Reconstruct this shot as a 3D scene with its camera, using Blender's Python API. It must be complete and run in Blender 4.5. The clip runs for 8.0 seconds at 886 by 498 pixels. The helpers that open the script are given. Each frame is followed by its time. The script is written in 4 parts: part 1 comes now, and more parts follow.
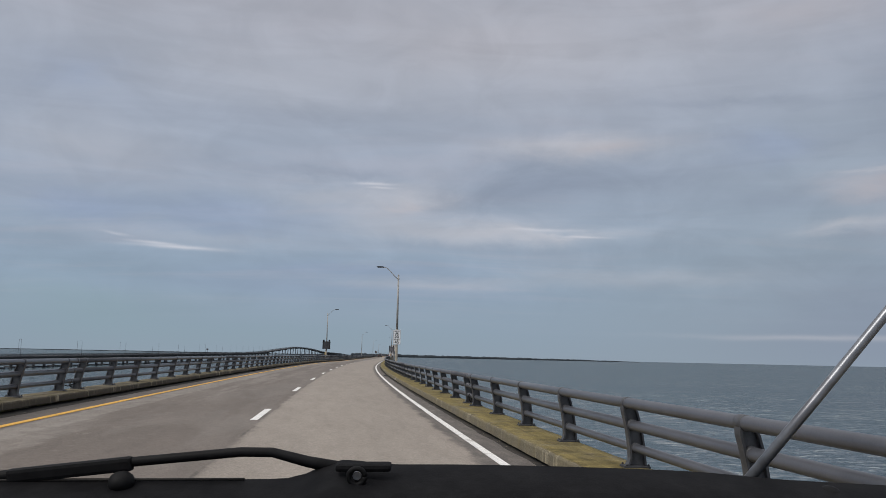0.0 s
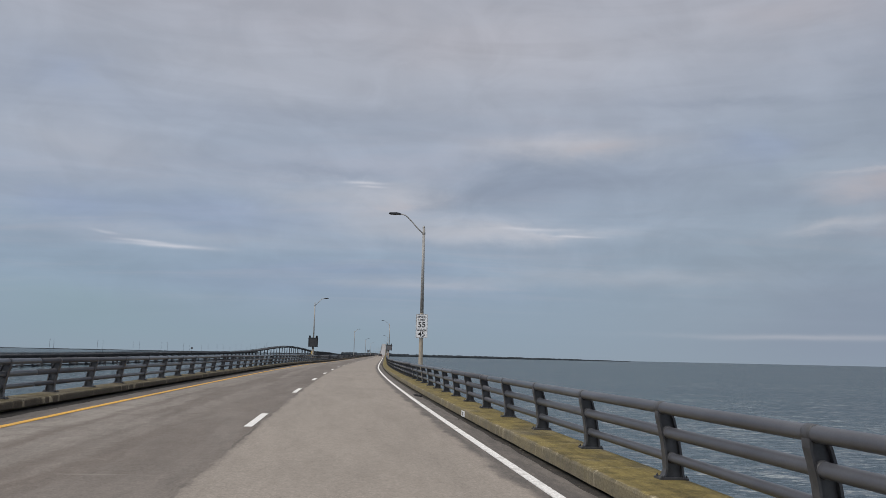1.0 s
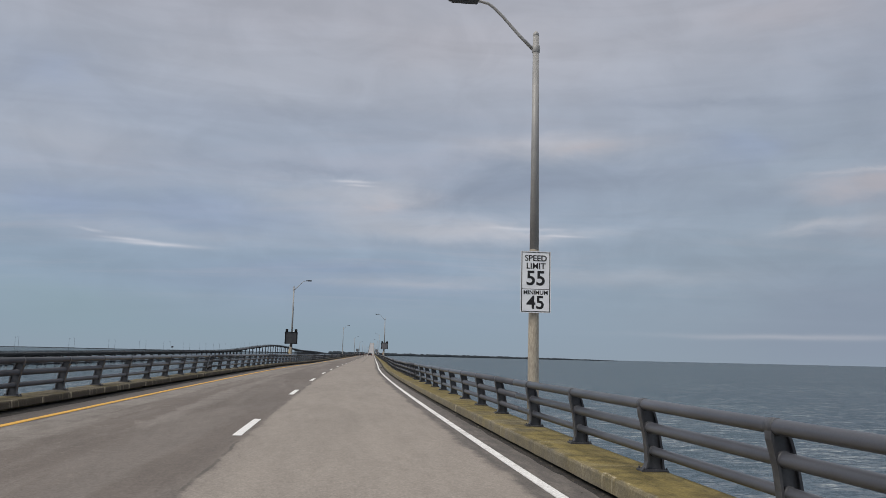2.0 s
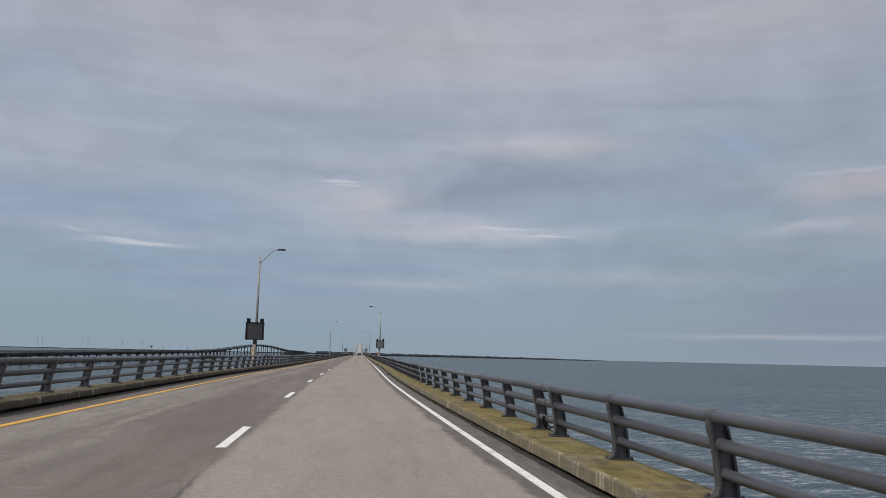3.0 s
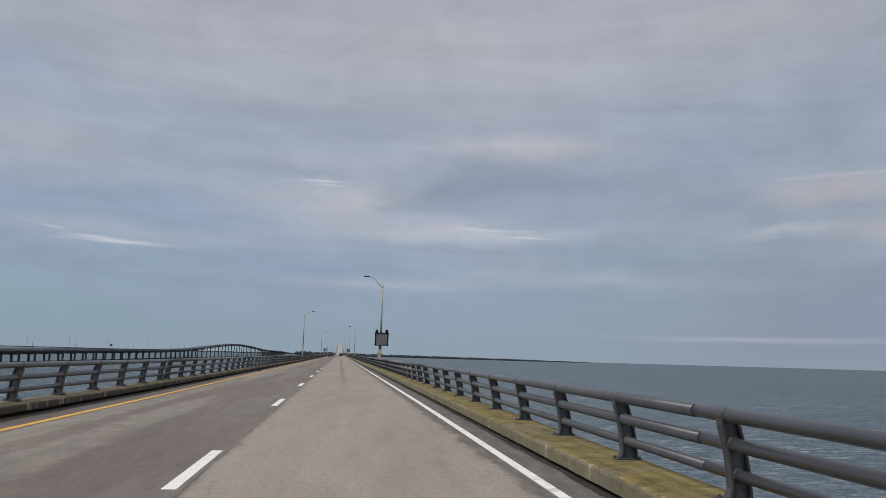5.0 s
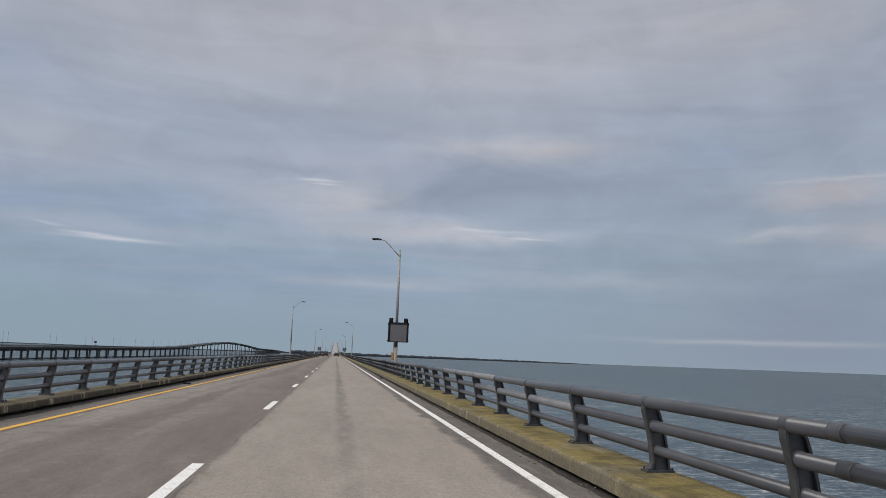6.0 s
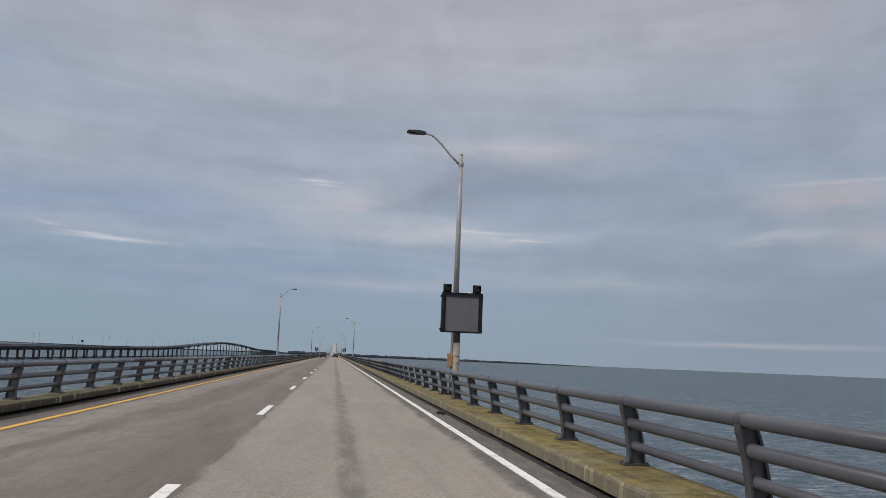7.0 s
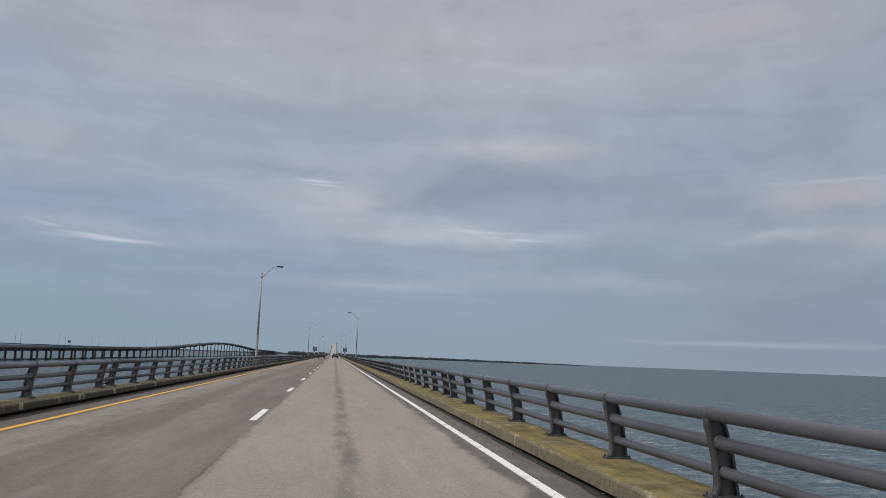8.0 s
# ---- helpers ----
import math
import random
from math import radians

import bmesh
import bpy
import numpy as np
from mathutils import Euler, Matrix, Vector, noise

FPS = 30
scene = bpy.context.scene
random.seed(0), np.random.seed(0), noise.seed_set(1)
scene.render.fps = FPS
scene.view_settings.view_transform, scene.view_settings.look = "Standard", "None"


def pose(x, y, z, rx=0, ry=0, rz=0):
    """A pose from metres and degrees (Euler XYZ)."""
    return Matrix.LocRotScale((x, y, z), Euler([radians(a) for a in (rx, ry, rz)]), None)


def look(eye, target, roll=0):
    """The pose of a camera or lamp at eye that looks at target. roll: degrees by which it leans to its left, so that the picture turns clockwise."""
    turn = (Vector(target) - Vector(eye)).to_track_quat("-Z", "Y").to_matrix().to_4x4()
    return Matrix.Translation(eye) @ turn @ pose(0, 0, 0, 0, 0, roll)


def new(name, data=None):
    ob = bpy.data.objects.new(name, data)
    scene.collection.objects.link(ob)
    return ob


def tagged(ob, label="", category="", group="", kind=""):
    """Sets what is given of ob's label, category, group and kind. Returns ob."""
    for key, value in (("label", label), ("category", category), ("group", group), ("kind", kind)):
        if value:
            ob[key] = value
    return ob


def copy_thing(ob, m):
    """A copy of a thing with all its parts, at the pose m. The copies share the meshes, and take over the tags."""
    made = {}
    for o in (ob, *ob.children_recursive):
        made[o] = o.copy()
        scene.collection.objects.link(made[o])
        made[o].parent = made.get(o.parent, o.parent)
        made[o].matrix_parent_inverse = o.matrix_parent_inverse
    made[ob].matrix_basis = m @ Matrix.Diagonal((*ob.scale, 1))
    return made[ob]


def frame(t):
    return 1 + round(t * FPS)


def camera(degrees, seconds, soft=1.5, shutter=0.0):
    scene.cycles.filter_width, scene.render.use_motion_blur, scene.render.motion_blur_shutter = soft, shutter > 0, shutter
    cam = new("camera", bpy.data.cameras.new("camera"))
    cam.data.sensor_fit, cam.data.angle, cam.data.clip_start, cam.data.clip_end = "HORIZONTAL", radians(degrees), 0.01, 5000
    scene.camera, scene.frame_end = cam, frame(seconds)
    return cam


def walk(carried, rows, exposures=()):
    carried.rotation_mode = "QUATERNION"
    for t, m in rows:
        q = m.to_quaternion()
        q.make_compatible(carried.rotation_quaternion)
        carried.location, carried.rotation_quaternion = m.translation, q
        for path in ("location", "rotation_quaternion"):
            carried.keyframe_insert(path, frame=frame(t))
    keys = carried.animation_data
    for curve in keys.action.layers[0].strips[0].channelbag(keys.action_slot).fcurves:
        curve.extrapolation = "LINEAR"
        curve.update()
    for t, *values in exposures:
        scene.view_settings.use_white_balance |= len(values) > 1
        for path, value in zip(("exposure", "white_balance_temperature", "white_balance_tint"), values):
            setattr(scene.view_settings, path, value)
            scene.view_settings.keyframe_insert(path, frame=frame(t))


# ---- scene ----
# ---- the plan: s metres along the bridge, u metres to the right of the lane dashes ----
LENS = 57.56
BEND, STRAIGHT = 0.000561, 128.84     # the road curves gently to the right, then runs straight along +y
EYE = 1.322
WATER = -8.0
JOINT, UNIT = 19.6, 70.2             # expansion joints
SPAN = UNIT / 3
HALF = 4.25                          # kerb face
SETBACK = 0.14                       # the left kerb stands back by this much


def rise(s):
    """Height of the deck: level, then up to the high channel span and down again."""
    if s < 1150:
        return 0.0
    x = (s - 1150) / 1250
    return 30.0 * max(0.0, math.sin(min(x, 2.0) * math.pi / 2)) ** 2


def bank(s):
    """Cross-fall of the deck, radians: it leans into the bend and levels out after it."""
    k = min(1.0, max(0.0, (s - 112) / 46))
    k = k * k * (3 - 2 * k)
    return radians(1.088 * (1 - k) - 0.455 * k)


def along(s, u, z=0.0):
    """World place of a point of the bridge, and the road's heading there."""
    z -= u * math.tan(bank(s))
    if s >= STRAIGHT:
        return Vector((u, s, z + rise(s))), 0.0
    a = BEND * (STRAIGHT - s)
    x, y = (1 - math.cos(a)) / BEND, STRAIGHT - math.sin(a) / BEND
    return Vector((x + u * math.cos(a), y + u * math.sin(a), z)), a


def stand(s, u, z=0.0, turn=0.0):
    """Pose of a thing at (s, u, z), turned with the road."""
    p, a = along(s, u, z)
    return Matrix.Translation(p) @ Matrix.Rotation(a + radians(turn), 4, "Z")


def plumb(s, u, z=0.0, turn=0.0):
    """The same, with z above the level of the bend's axis, not of the leaning deck."""
    m = stand(s, u, 0.0, turn)
    m.translation.z = z
    return m


# ---- camera and walk ----
cam = camera(LENS, 8.0, 0.8)
DRIVE = [
    (0.0, -0.42, 1.57, -3.20, 7.56, 1.23),
    (0.5, 12.58, 1.55, -3.55, 7.54, 1.24),
    (1.0, 25.54, 1.54, -3.88, 7.52, 1.27),
    (1.5, 38.54, 1.52, -4.30, 7.48, 1.31),
    (3.0, 77.48, 1.51, -5.63, 7.50, 1.34),
    (3.5, 90.38, 1.51, -6.05, 7.48, 1.30),
    (4.0, 103.38, 1.52, -6.45, 7.54, 1.29),
    (4.5, 116.58, 1.53, -6.78, 7.58, 1.41),
    (6.0, 155.10, 1.50, -7.24, 7.62, 2.12),
    (6.5, 168.07, 1.48, -7.29, 7.69, 2.33),
    (7.0, 180.95, 1.47, -7.29, 7.72, 2.40),
    (7.5, 193.84, 1.49, -7.30, 7.68, 2.27),
    (8.0, 206.61, 1.49, -7.32, 7.71, 2.21),
]


def seat(s, u, yaw, pitch, roll):
    p, _ = along(s, u, EYE)
    yaw, pitch = radians(yaw), radians(pitch)
    way = Vector((-math.sin(yaw) * math.cos(pitch), math.cos(yaw) * math.cos(pitch), math.sin(pitch)))
    return look(p, p + way, roll)


walk(cam, [(r[0], seat(*r[1:])) for r in DRIVE], [(0.0, 0.0), (8.0, 0.0)])

# ---- world: high overcast with blue gaps near the horizon ----
world = bpy.data.worlds.new("sky")
scene.world = world
world.use_nodes = True
SUN_EL, SUN_AZ = 48.0, 236.0         # veiled sun, high, behind and to the left


def node(nt, kind, inputs=()):
    n = nt.nodes.new(kind)
    for key, value in dict(inputs).items():
        sock = n.inputs[key]
        if isinstance(value, bpy.types.NodeSocket):
            nt.links.new(value, sock)
        else:
            sock.default_value = value
    return n


def maths(nt, op, a, b=None, c=None, clamp=False):
    n = nt.nodes.new("ShaderNodeMath")
    n.operation, n.use_clamp = op, clamp
    for i, v in enumerate((a, b, c)):
        if v is None:
            continue
        if isinstance(v, bpy.types.NodeSocket):
            nt.links.new(v, n.inputs[i])
        else:
            n.inputs[i].default_value = v
    return n.outputs[0]


def ramp(nt, fac, stops, smooth=True):
    n = nt.nodes.new("ShaderNodeValToRGB")
    cr = n.color_ramp
    cr.interpolation = "EASE" if smooth else "LINEAR"
    while len(cr.elements) < len(stops):
        cr.elements.new(0.5)
    for e, (pos, col) in zip(cr.elements, stops):
        e.position = pos
        e.color = (*col, 1) if not isinstance(col, (int, float)) else (col, col, col, 1)
    nt.links.new(fac, n.inputs[0])
    return n.outputs[0]


def mixed(nt, fac, a, b, blend="MIX"):
    n = nt.nodes.new("ShaderNodeMix")
    n.data_type, n.blend_type = "RGBA", blend
    for sock, v in ((n.inputs[0], fac), (n.inputs[6], a), (n.inputs[7], b)):
        if isinstance(v, bpy.types.NodeSocket):
            nt.links.new(v, sock)
        elif isinstance(v, (int, float)):
            sock.default_value = v
        else:
            sock.default_value = (*v, 1)
    return n.outputs[2]


def noised(nt, vector, scale, detail=4, rough=0.55, warp=0.0):
    n = nt.nodes.new("ShaderNodeTexNoise")
    nt.links.new(vector, n.inputs["Vector"])
    n.inputs["Scale"].default_value, n.inputs["Detail"].default_value = scale, detail
    n.inputs["Roughness"].default_value, n.inputs["Distortion"].default_value = rough, warp
    return n.outputs["Fac"]


def scaled(nt, vector, scale=(1, 1, 1), place=(0, 0, 0), turn=(0, 0, 0)):
    n = nt.nodes.new("ShaderNodeMapping")
    nt.links.new(vector, n.inputs[0])
    n.inputs["Location"].default_value = place
    n.inputs["Rotation"].default_value = [radians(a) for a in turn]
    n.inputs["Scale"].default_value = scale
    return n.outputs[0]


# cloud masses: bearing, height, half width, half depth in degrees, slant, density
GREY = ((27, 6, 14, 5.5, 0, 0.6), (30, 14, 8, 3, 0, 0.35), (27, 1.0, 12, 2.2, 0, 0.4))
TEAL = ((-20.5, 2.8, 7, 2.2, 0, 0.5), (-8, 1.2, 14, 1.2, 0, 0.3))
BLUE = (
    (-21.3, 9.2, 3.5, 1.0, -0.05, 0.55), (-12.2, 9.3, 6, 1.2, -0.03, 0.5), (-3.3, 5.9, 7, 0.5, 0.02, 0.4),
    (25.3, 14.2, 2.6, 1.2, 0, 0.5), (-7, 4.6, 14, 0.8, 0, 0.3), (-22, 17.7, 3, 1.3, 0, 0.35),
)
DARK = (
    (9.6, 12.1, 6.5, 1.5, 0.05, 0.85), (3.6, 11.0, 3.0, 0.6, 0.25, 0.45), (18, 12.6, 6, 0.8, 0.02, 0.35), (26, 10.7, 3.5, 0.8, 0, 0.35),
    (23, 17.2, 8, 0.35, -0.06, 0.35), (34, 17.0, 3, 0.7, 0.15, 0.3), (-3.4, 12.7, 4.5, 0.3, 0, 0.4), (-18.5, 7.4, 2.6, 0.35, 0, 0.45),
    (34, 10.4, 2.2, 0.3, 0, 0.4), (31.5, 8.2, 3, 0.3, 0, 0.25), (8, 7.6, 9, 0.35, 0, 0.25), (31, 14.6, 6, 1.0, 0, 0.3),
    (-12.5, 12.8, 9, 0.5, 0.02, 0.2), (0.5, 16.3, 10, 1.2, 0, 0.15), (33, 3.6, 9, 3.2, 0, 0.7), (33, 1.0, 11, 1.6, 0, 0.55), (37, 20, 6, 5, 0, 0.3),
)
LIGHT = (
    (0.2, 11.0, 2.8, 1.2, 0.15, 0.5), (-4, 11.3, 6, 0.9, 0, 0.35), (13.0, 14.8, 5.5, 0.8, 0, 0.62), (8, 8.6, 6.5, 0.6, 0, 0.5),
    (12.6, 8.7, 2.6, 0.25, -0.05, 0.35), (2.5, 9.0, 8, 1.1, -0.03, 0.42), (30, 8.8, 3, 0.45, 0.1, 0.45), (28.5, 1.7, 8, 0.18, 0, 0.35),
    (-14, 7.6, 9, 0.5, 0, 0.2), (2, 5.0, 7, 0.35, 0.02, 0.3), (17, 5.6, 8, 0.6, 0, 0.25), (-21.5, 13.3, 6, 1.8, 0, 0.3),
    (8, 20, 16, 3, 0, 0.25), (-9.8, 18.7, 8, 2.0, 0, 0.15), (34, 12.25, 3.2, 0.16, 0.04, 0.4),
)
PINK = (
    (33.5, 11.3, 3.2, 0.9, 0.03, 0.65), (35.5, 8.8, 3, 1.0, 0, 0.5), (14.5, 14.7, 2.2, 0.4, 0, 0.35), (0.2, 10.6, 1.2, 0.4, 0, 0.3),
    (6, 22, 10, 2.0, 0, 0.25), (28, 22.5, 6, 1.2, 0, 0.3),
)
WISPS = (
    (-1.7, 12.05, 1.5, 0.10, 0, 0.6), (-1.2, 11.8, 0.9, 0.08, 0, 0.5), (-15.0, 6.95, 3.0, 0.13, -0.01, 0.65), (-16.8, 7.15, 1.4, 0.10, -0.04, 0.5),
    (13.6, 8.5, 1.3, 0.08, -0.06, 0.5), (10.3, 9.0, 2.6, 0.10, -0.01, 0.4), (-19.2, 7.6, 0.9, 0.08, -0.1, 0.3),
)


def make_sky():
    nt = world.node_tree
    nt.nodes.clear()
    ray = nt.nodes.new("ShaderNodeTexCoord").outputs["Generated"]
    sep = node(nt, "ShaderNodeSeparateXYZ", {"Vector": ray}).outputs
    up = maths(nt, "MAXIMUM", sep["Z"], 0.0)
    air = nt.nodes.new("ShaderNodeTexSky")
    air.sky_type, air.sun_disc, air.sun_elevation, air.sun_rotation = "NISHITA", False, radians(SUN_EL), radians(SUN_AZ)
    air.dust_density, air.air_density = 2.0, 1.2
    clear = mixed(nt, 1.0, air.outputs[0], (0.07, 0.07, 0.07), "MULTIPLY")
    # the veil: thin and blue-green at the horizon, grey higher up, brightest overhead
    veil = ramp(nt, up, [(0.0, (0.305, 0.385, 0.475)), (0.03, (0.285, 0.375, 0.485)), (0.09, (0.280, 0.370, 0.492)), (0.20, (0.352, 0.412, 0.518)), (0.40, (0.418, 0.436, 0.495)),
                         (0.55, (0.46, 0.47, 0.52)), (0.75, (0.84, 0.84, 0.86)), (1.0, (1.25, 1.24, 1.22))], False)
    base = mixed(nt, 0.85, clear, veil)
    # cloud layers lie on a flat ceiling, so they flatten towards the horizon
    flat = maths(nt, "ADD", up, 0.07)
    plane = node(nt, "ShaderNodeCombineXYZ", {"X": maths(nt, "DIVIDE", sep["X"], flat), "Y": maths(nt, "DIVIDE", sep["Y"], flat), "Z": 0.0}).outputs[0]
    turn = maths(nt, "MULTIPLY", maths(nt, "ARCTAN2", sep["X"], sep["Y"]), 57.2958)
    high = maths(nt, "MULTIPLY", maths(nt, "ARCSINE", sep["Z"]), 57.2958)
    # ragged edges: the directions are stirred by noise, more along the layers than across
    place = node(nt, "ShaderNodeCombineXYZ", {"X": maths(nt, "MULTIPLY", turn, 0.09), "Y": maths(nt, "MULTIPLY", high, 0.3), "Z": 0.0}).outputs[0]
    stir = maths(nt, "SUBTRACT", noised(nt, place, 1.3, 7, 0.58, 0.4), 0.5)
    stir2 = maths(nt, "SUBTRACT", noised(nt, scaled(nt, place, (1.3, 1.0, 1), (9, 4, 0)), 1.4, 7, 0.6, 0.4), 0.5)
    broad = (maths(nt, "MULTIPLY_ADD", stir, 9.0, turn), maths(nt, "MULTIPLY_ADD", stir2, maths(nt, "MINIMUM", maths(nt, "MULTIPLY", high, 0.25), 2.4), high))
    fine = (maths(nt, "MULTIPLY_ADD", stir, 3.0, turn), maths(nt, "MULTIPLY_ADD", stir2, 0.4, high))
    low = ramp(nt, up, [(0.015, 0.0), (0.12, 1.0)])
    cloudy = base
    wisps = noised(nt, scaled(nt, plane, (0.35, 1.1, 1), (7.3, 2.2, 0)), 1.3, 8, 0.62, 0.5)
    cloudy = mixed(nt, maths(nt, "MULTIPLY", ramp(nt, wisps, [(0.45, 0.0), (0.75, 1.0)]), maths(nt, "MULTIPLY", low, 0.30)), cloudy, (0.46, 0.45, 0.51))
    cloudy = mixed(nt, maths(nt, "MULTIPLY", ramp(nt, wisps, [(0.25, 1.0), (0.48, 0.0)]), maths(nt, "MULTIPLY", low, 0.28)), cloudy, (0.28, 0.32, 0.41))
    for (az, el), tint, masses in ((broad, (0.275, 0.332, 0.392), GREY), (broad, (0.255, 0.355, 0.40), TEAL), (broad, (0.285, 0.355, 0.505), BLUE), (broad, (0.245, 0.290, 0.375), DARK),
                                   (broad, (0.54, 0.54, 0.58), LIGHT), (broad, (0.46, 0.425, 0.45), PINK), (fine, (0.64, 0.645, 0.70), WISPS)):
        for a, e, wide, tall, slant, much in masses:
            away = maths(nt, "SUBTRACT", az, a)
            x = maths(nt, "MULTIPLY", away, 1 / wide)
            y = maths(nt, "MULTIPLY", maths(nt, "MULTIPLY_ADD", away, -slant, maths(nt, "SUBTRACT", el, e)), 1 / tall)
            r = maths(nt, "ADD", maths(nt, "MULTIPLY", x, x), maths(nt, "MULTIPLY", y, y))
            cloudy = mixed(nt, maths(nt, "MULTIPLY", maths(nt, "POWER", 2.718, maths(nt, "MULTIPLY", r, -1.0)), much), cloudy, tint)
    # faint drawn-out streaks and soft mottling through the whole layer
    streak = ramp(nt, noised(nt, scaled(nt, place, (0.7, 1.5, 1), (3, 1, 0), (0, 0, 3)), 1.1, 4, 0.5, 0.9), [(0.3, 0.96), (0.7, 1.035)])
    mottle = ramp(nt, noised(nt, scaled(nt, place, (2.2, 1.0, 1), (5, 8, 0)), 0.9, 5, 0.55, 0.8), [(0.3, 0.955), (0.7, 1.04)])
    cloudy = mixed(nt, low, cloudy, mixed(nt, 1.0, mixed(nt, 1.0, cloudy, streak, "MULTIPLY"), mottle, "MULTIPLY"))
    overhead = ramp(nt, up, [(0.45, 0.0), (0.65, 1.0)])
    out = mixed(nt, overhead, cloudy, base)
    bg = node(nt, "ShaderNodeBackground", {"Color": out, "Strength": 1.0}).outputs[0]
    nt.links.new(bg, node(nt, "ShaderNodeOutputWorld").inputs[0])


make_sky()
sun = new("sun", bpy.data.lights.new("sun", "SUN"))
sun.data.energy, sun.data.angle, sun.data.color = 1.95, radians(24), (1.0, 0.96, 0.9)
sun.matrix_world = look((0, 0, 60), Vector((0, 0, 60)) - Vector((math.sin(radians(SUN_AZ)) * math.cos(radians(SUN_EL)), math.cos(radians(SUN_AZ)) * math.cos(radians(SUN_EL)), math.sin(radians(SUN_EL)))))


# ---- materials ----
def material(name, paint, rough=0.7, metal=0.0, bump=None, strength=0.3, distance=0.02, ior=1.45):
    """paint(nt, p) returns colour, or colour and roughness, from the object's coordinates p; bump(nt, p) returns height."""
    m = bpy.data.materials.new(name)
    m.use_nodes = True
    nt = m.node_tree
    bsdf = nt.nodes["Principled BSDF"]
    p = nt.nodes.new("ShaderNodeTexCoord").outputs["Object"]
    got = paint(nt, p) if callable(paint) else paint
    if isinstance(got, tuple) and len(got) == 2:
        got, rough = got
    for sock, v in (("Base Color", got), ("Roughness", rough), ("Metallic", metal), ("IOR", ior)):
        if isinstance(v, bpy.types.NodeSocket):
            nt.links.new(v, bsdf.inputs[sock])
        else:
            bsdf.inputs[sock].default_value = (*v, 1) if isinstance(v, tuple) else v
    if bump:
        b = node(nt, "ShaderNodeBump", {"Strength": strength, "Distance": distance, "Height": bump(nt, p)})
        nt.links.new(b.outputs[0], bsdf.inputs["Normal"])
    return m


def speckled(a, b, scale, fine=0.0, stops=(0.35, 0.65), stretch=(1, 1, 1)):
    """Colours a to b by noise at one scale, with grain at a finer one."""
    def paint(nt, p):
        q = scaled(nt, p, stretch)
        col = mixed(nt, ramp(nt, noised(nt, q, scale, 6, 0.6), [(stops[0], 0.0), (stops[1], 1.0)]), a, b)
        if fine:
            g = ramp(nt, noised(nt, q, fine, 3, 0.7), [(0.3, 0.75), (0.7, 1.15)])
            col = mixed(nt, 1.0, col, g, "MULTIPLY")
        return col
    return paint


def faint(a, b, scale, fine):
    """Like speckled, with hardly any grain: a smooth but weathered surface."""
    def paint(nt, p):
        col = mixed(nt, ramp(nt, noised(nt, p, scale, 7, 0.6, 0.4), [(0.3, 0.0), (0.7, 1.0)]), a, b)
        return mixed(nt, 1.0, col, ramp(nt, noised(nt, p, fine, 2, 0.6), [(0.3, 0.93), (0.7, 1.05)]), "MULTIPLY")
    return paint


def grain(scale, detail=4):
    return lambda nt, p: noised(nt, p, scale, detail, 0.65)


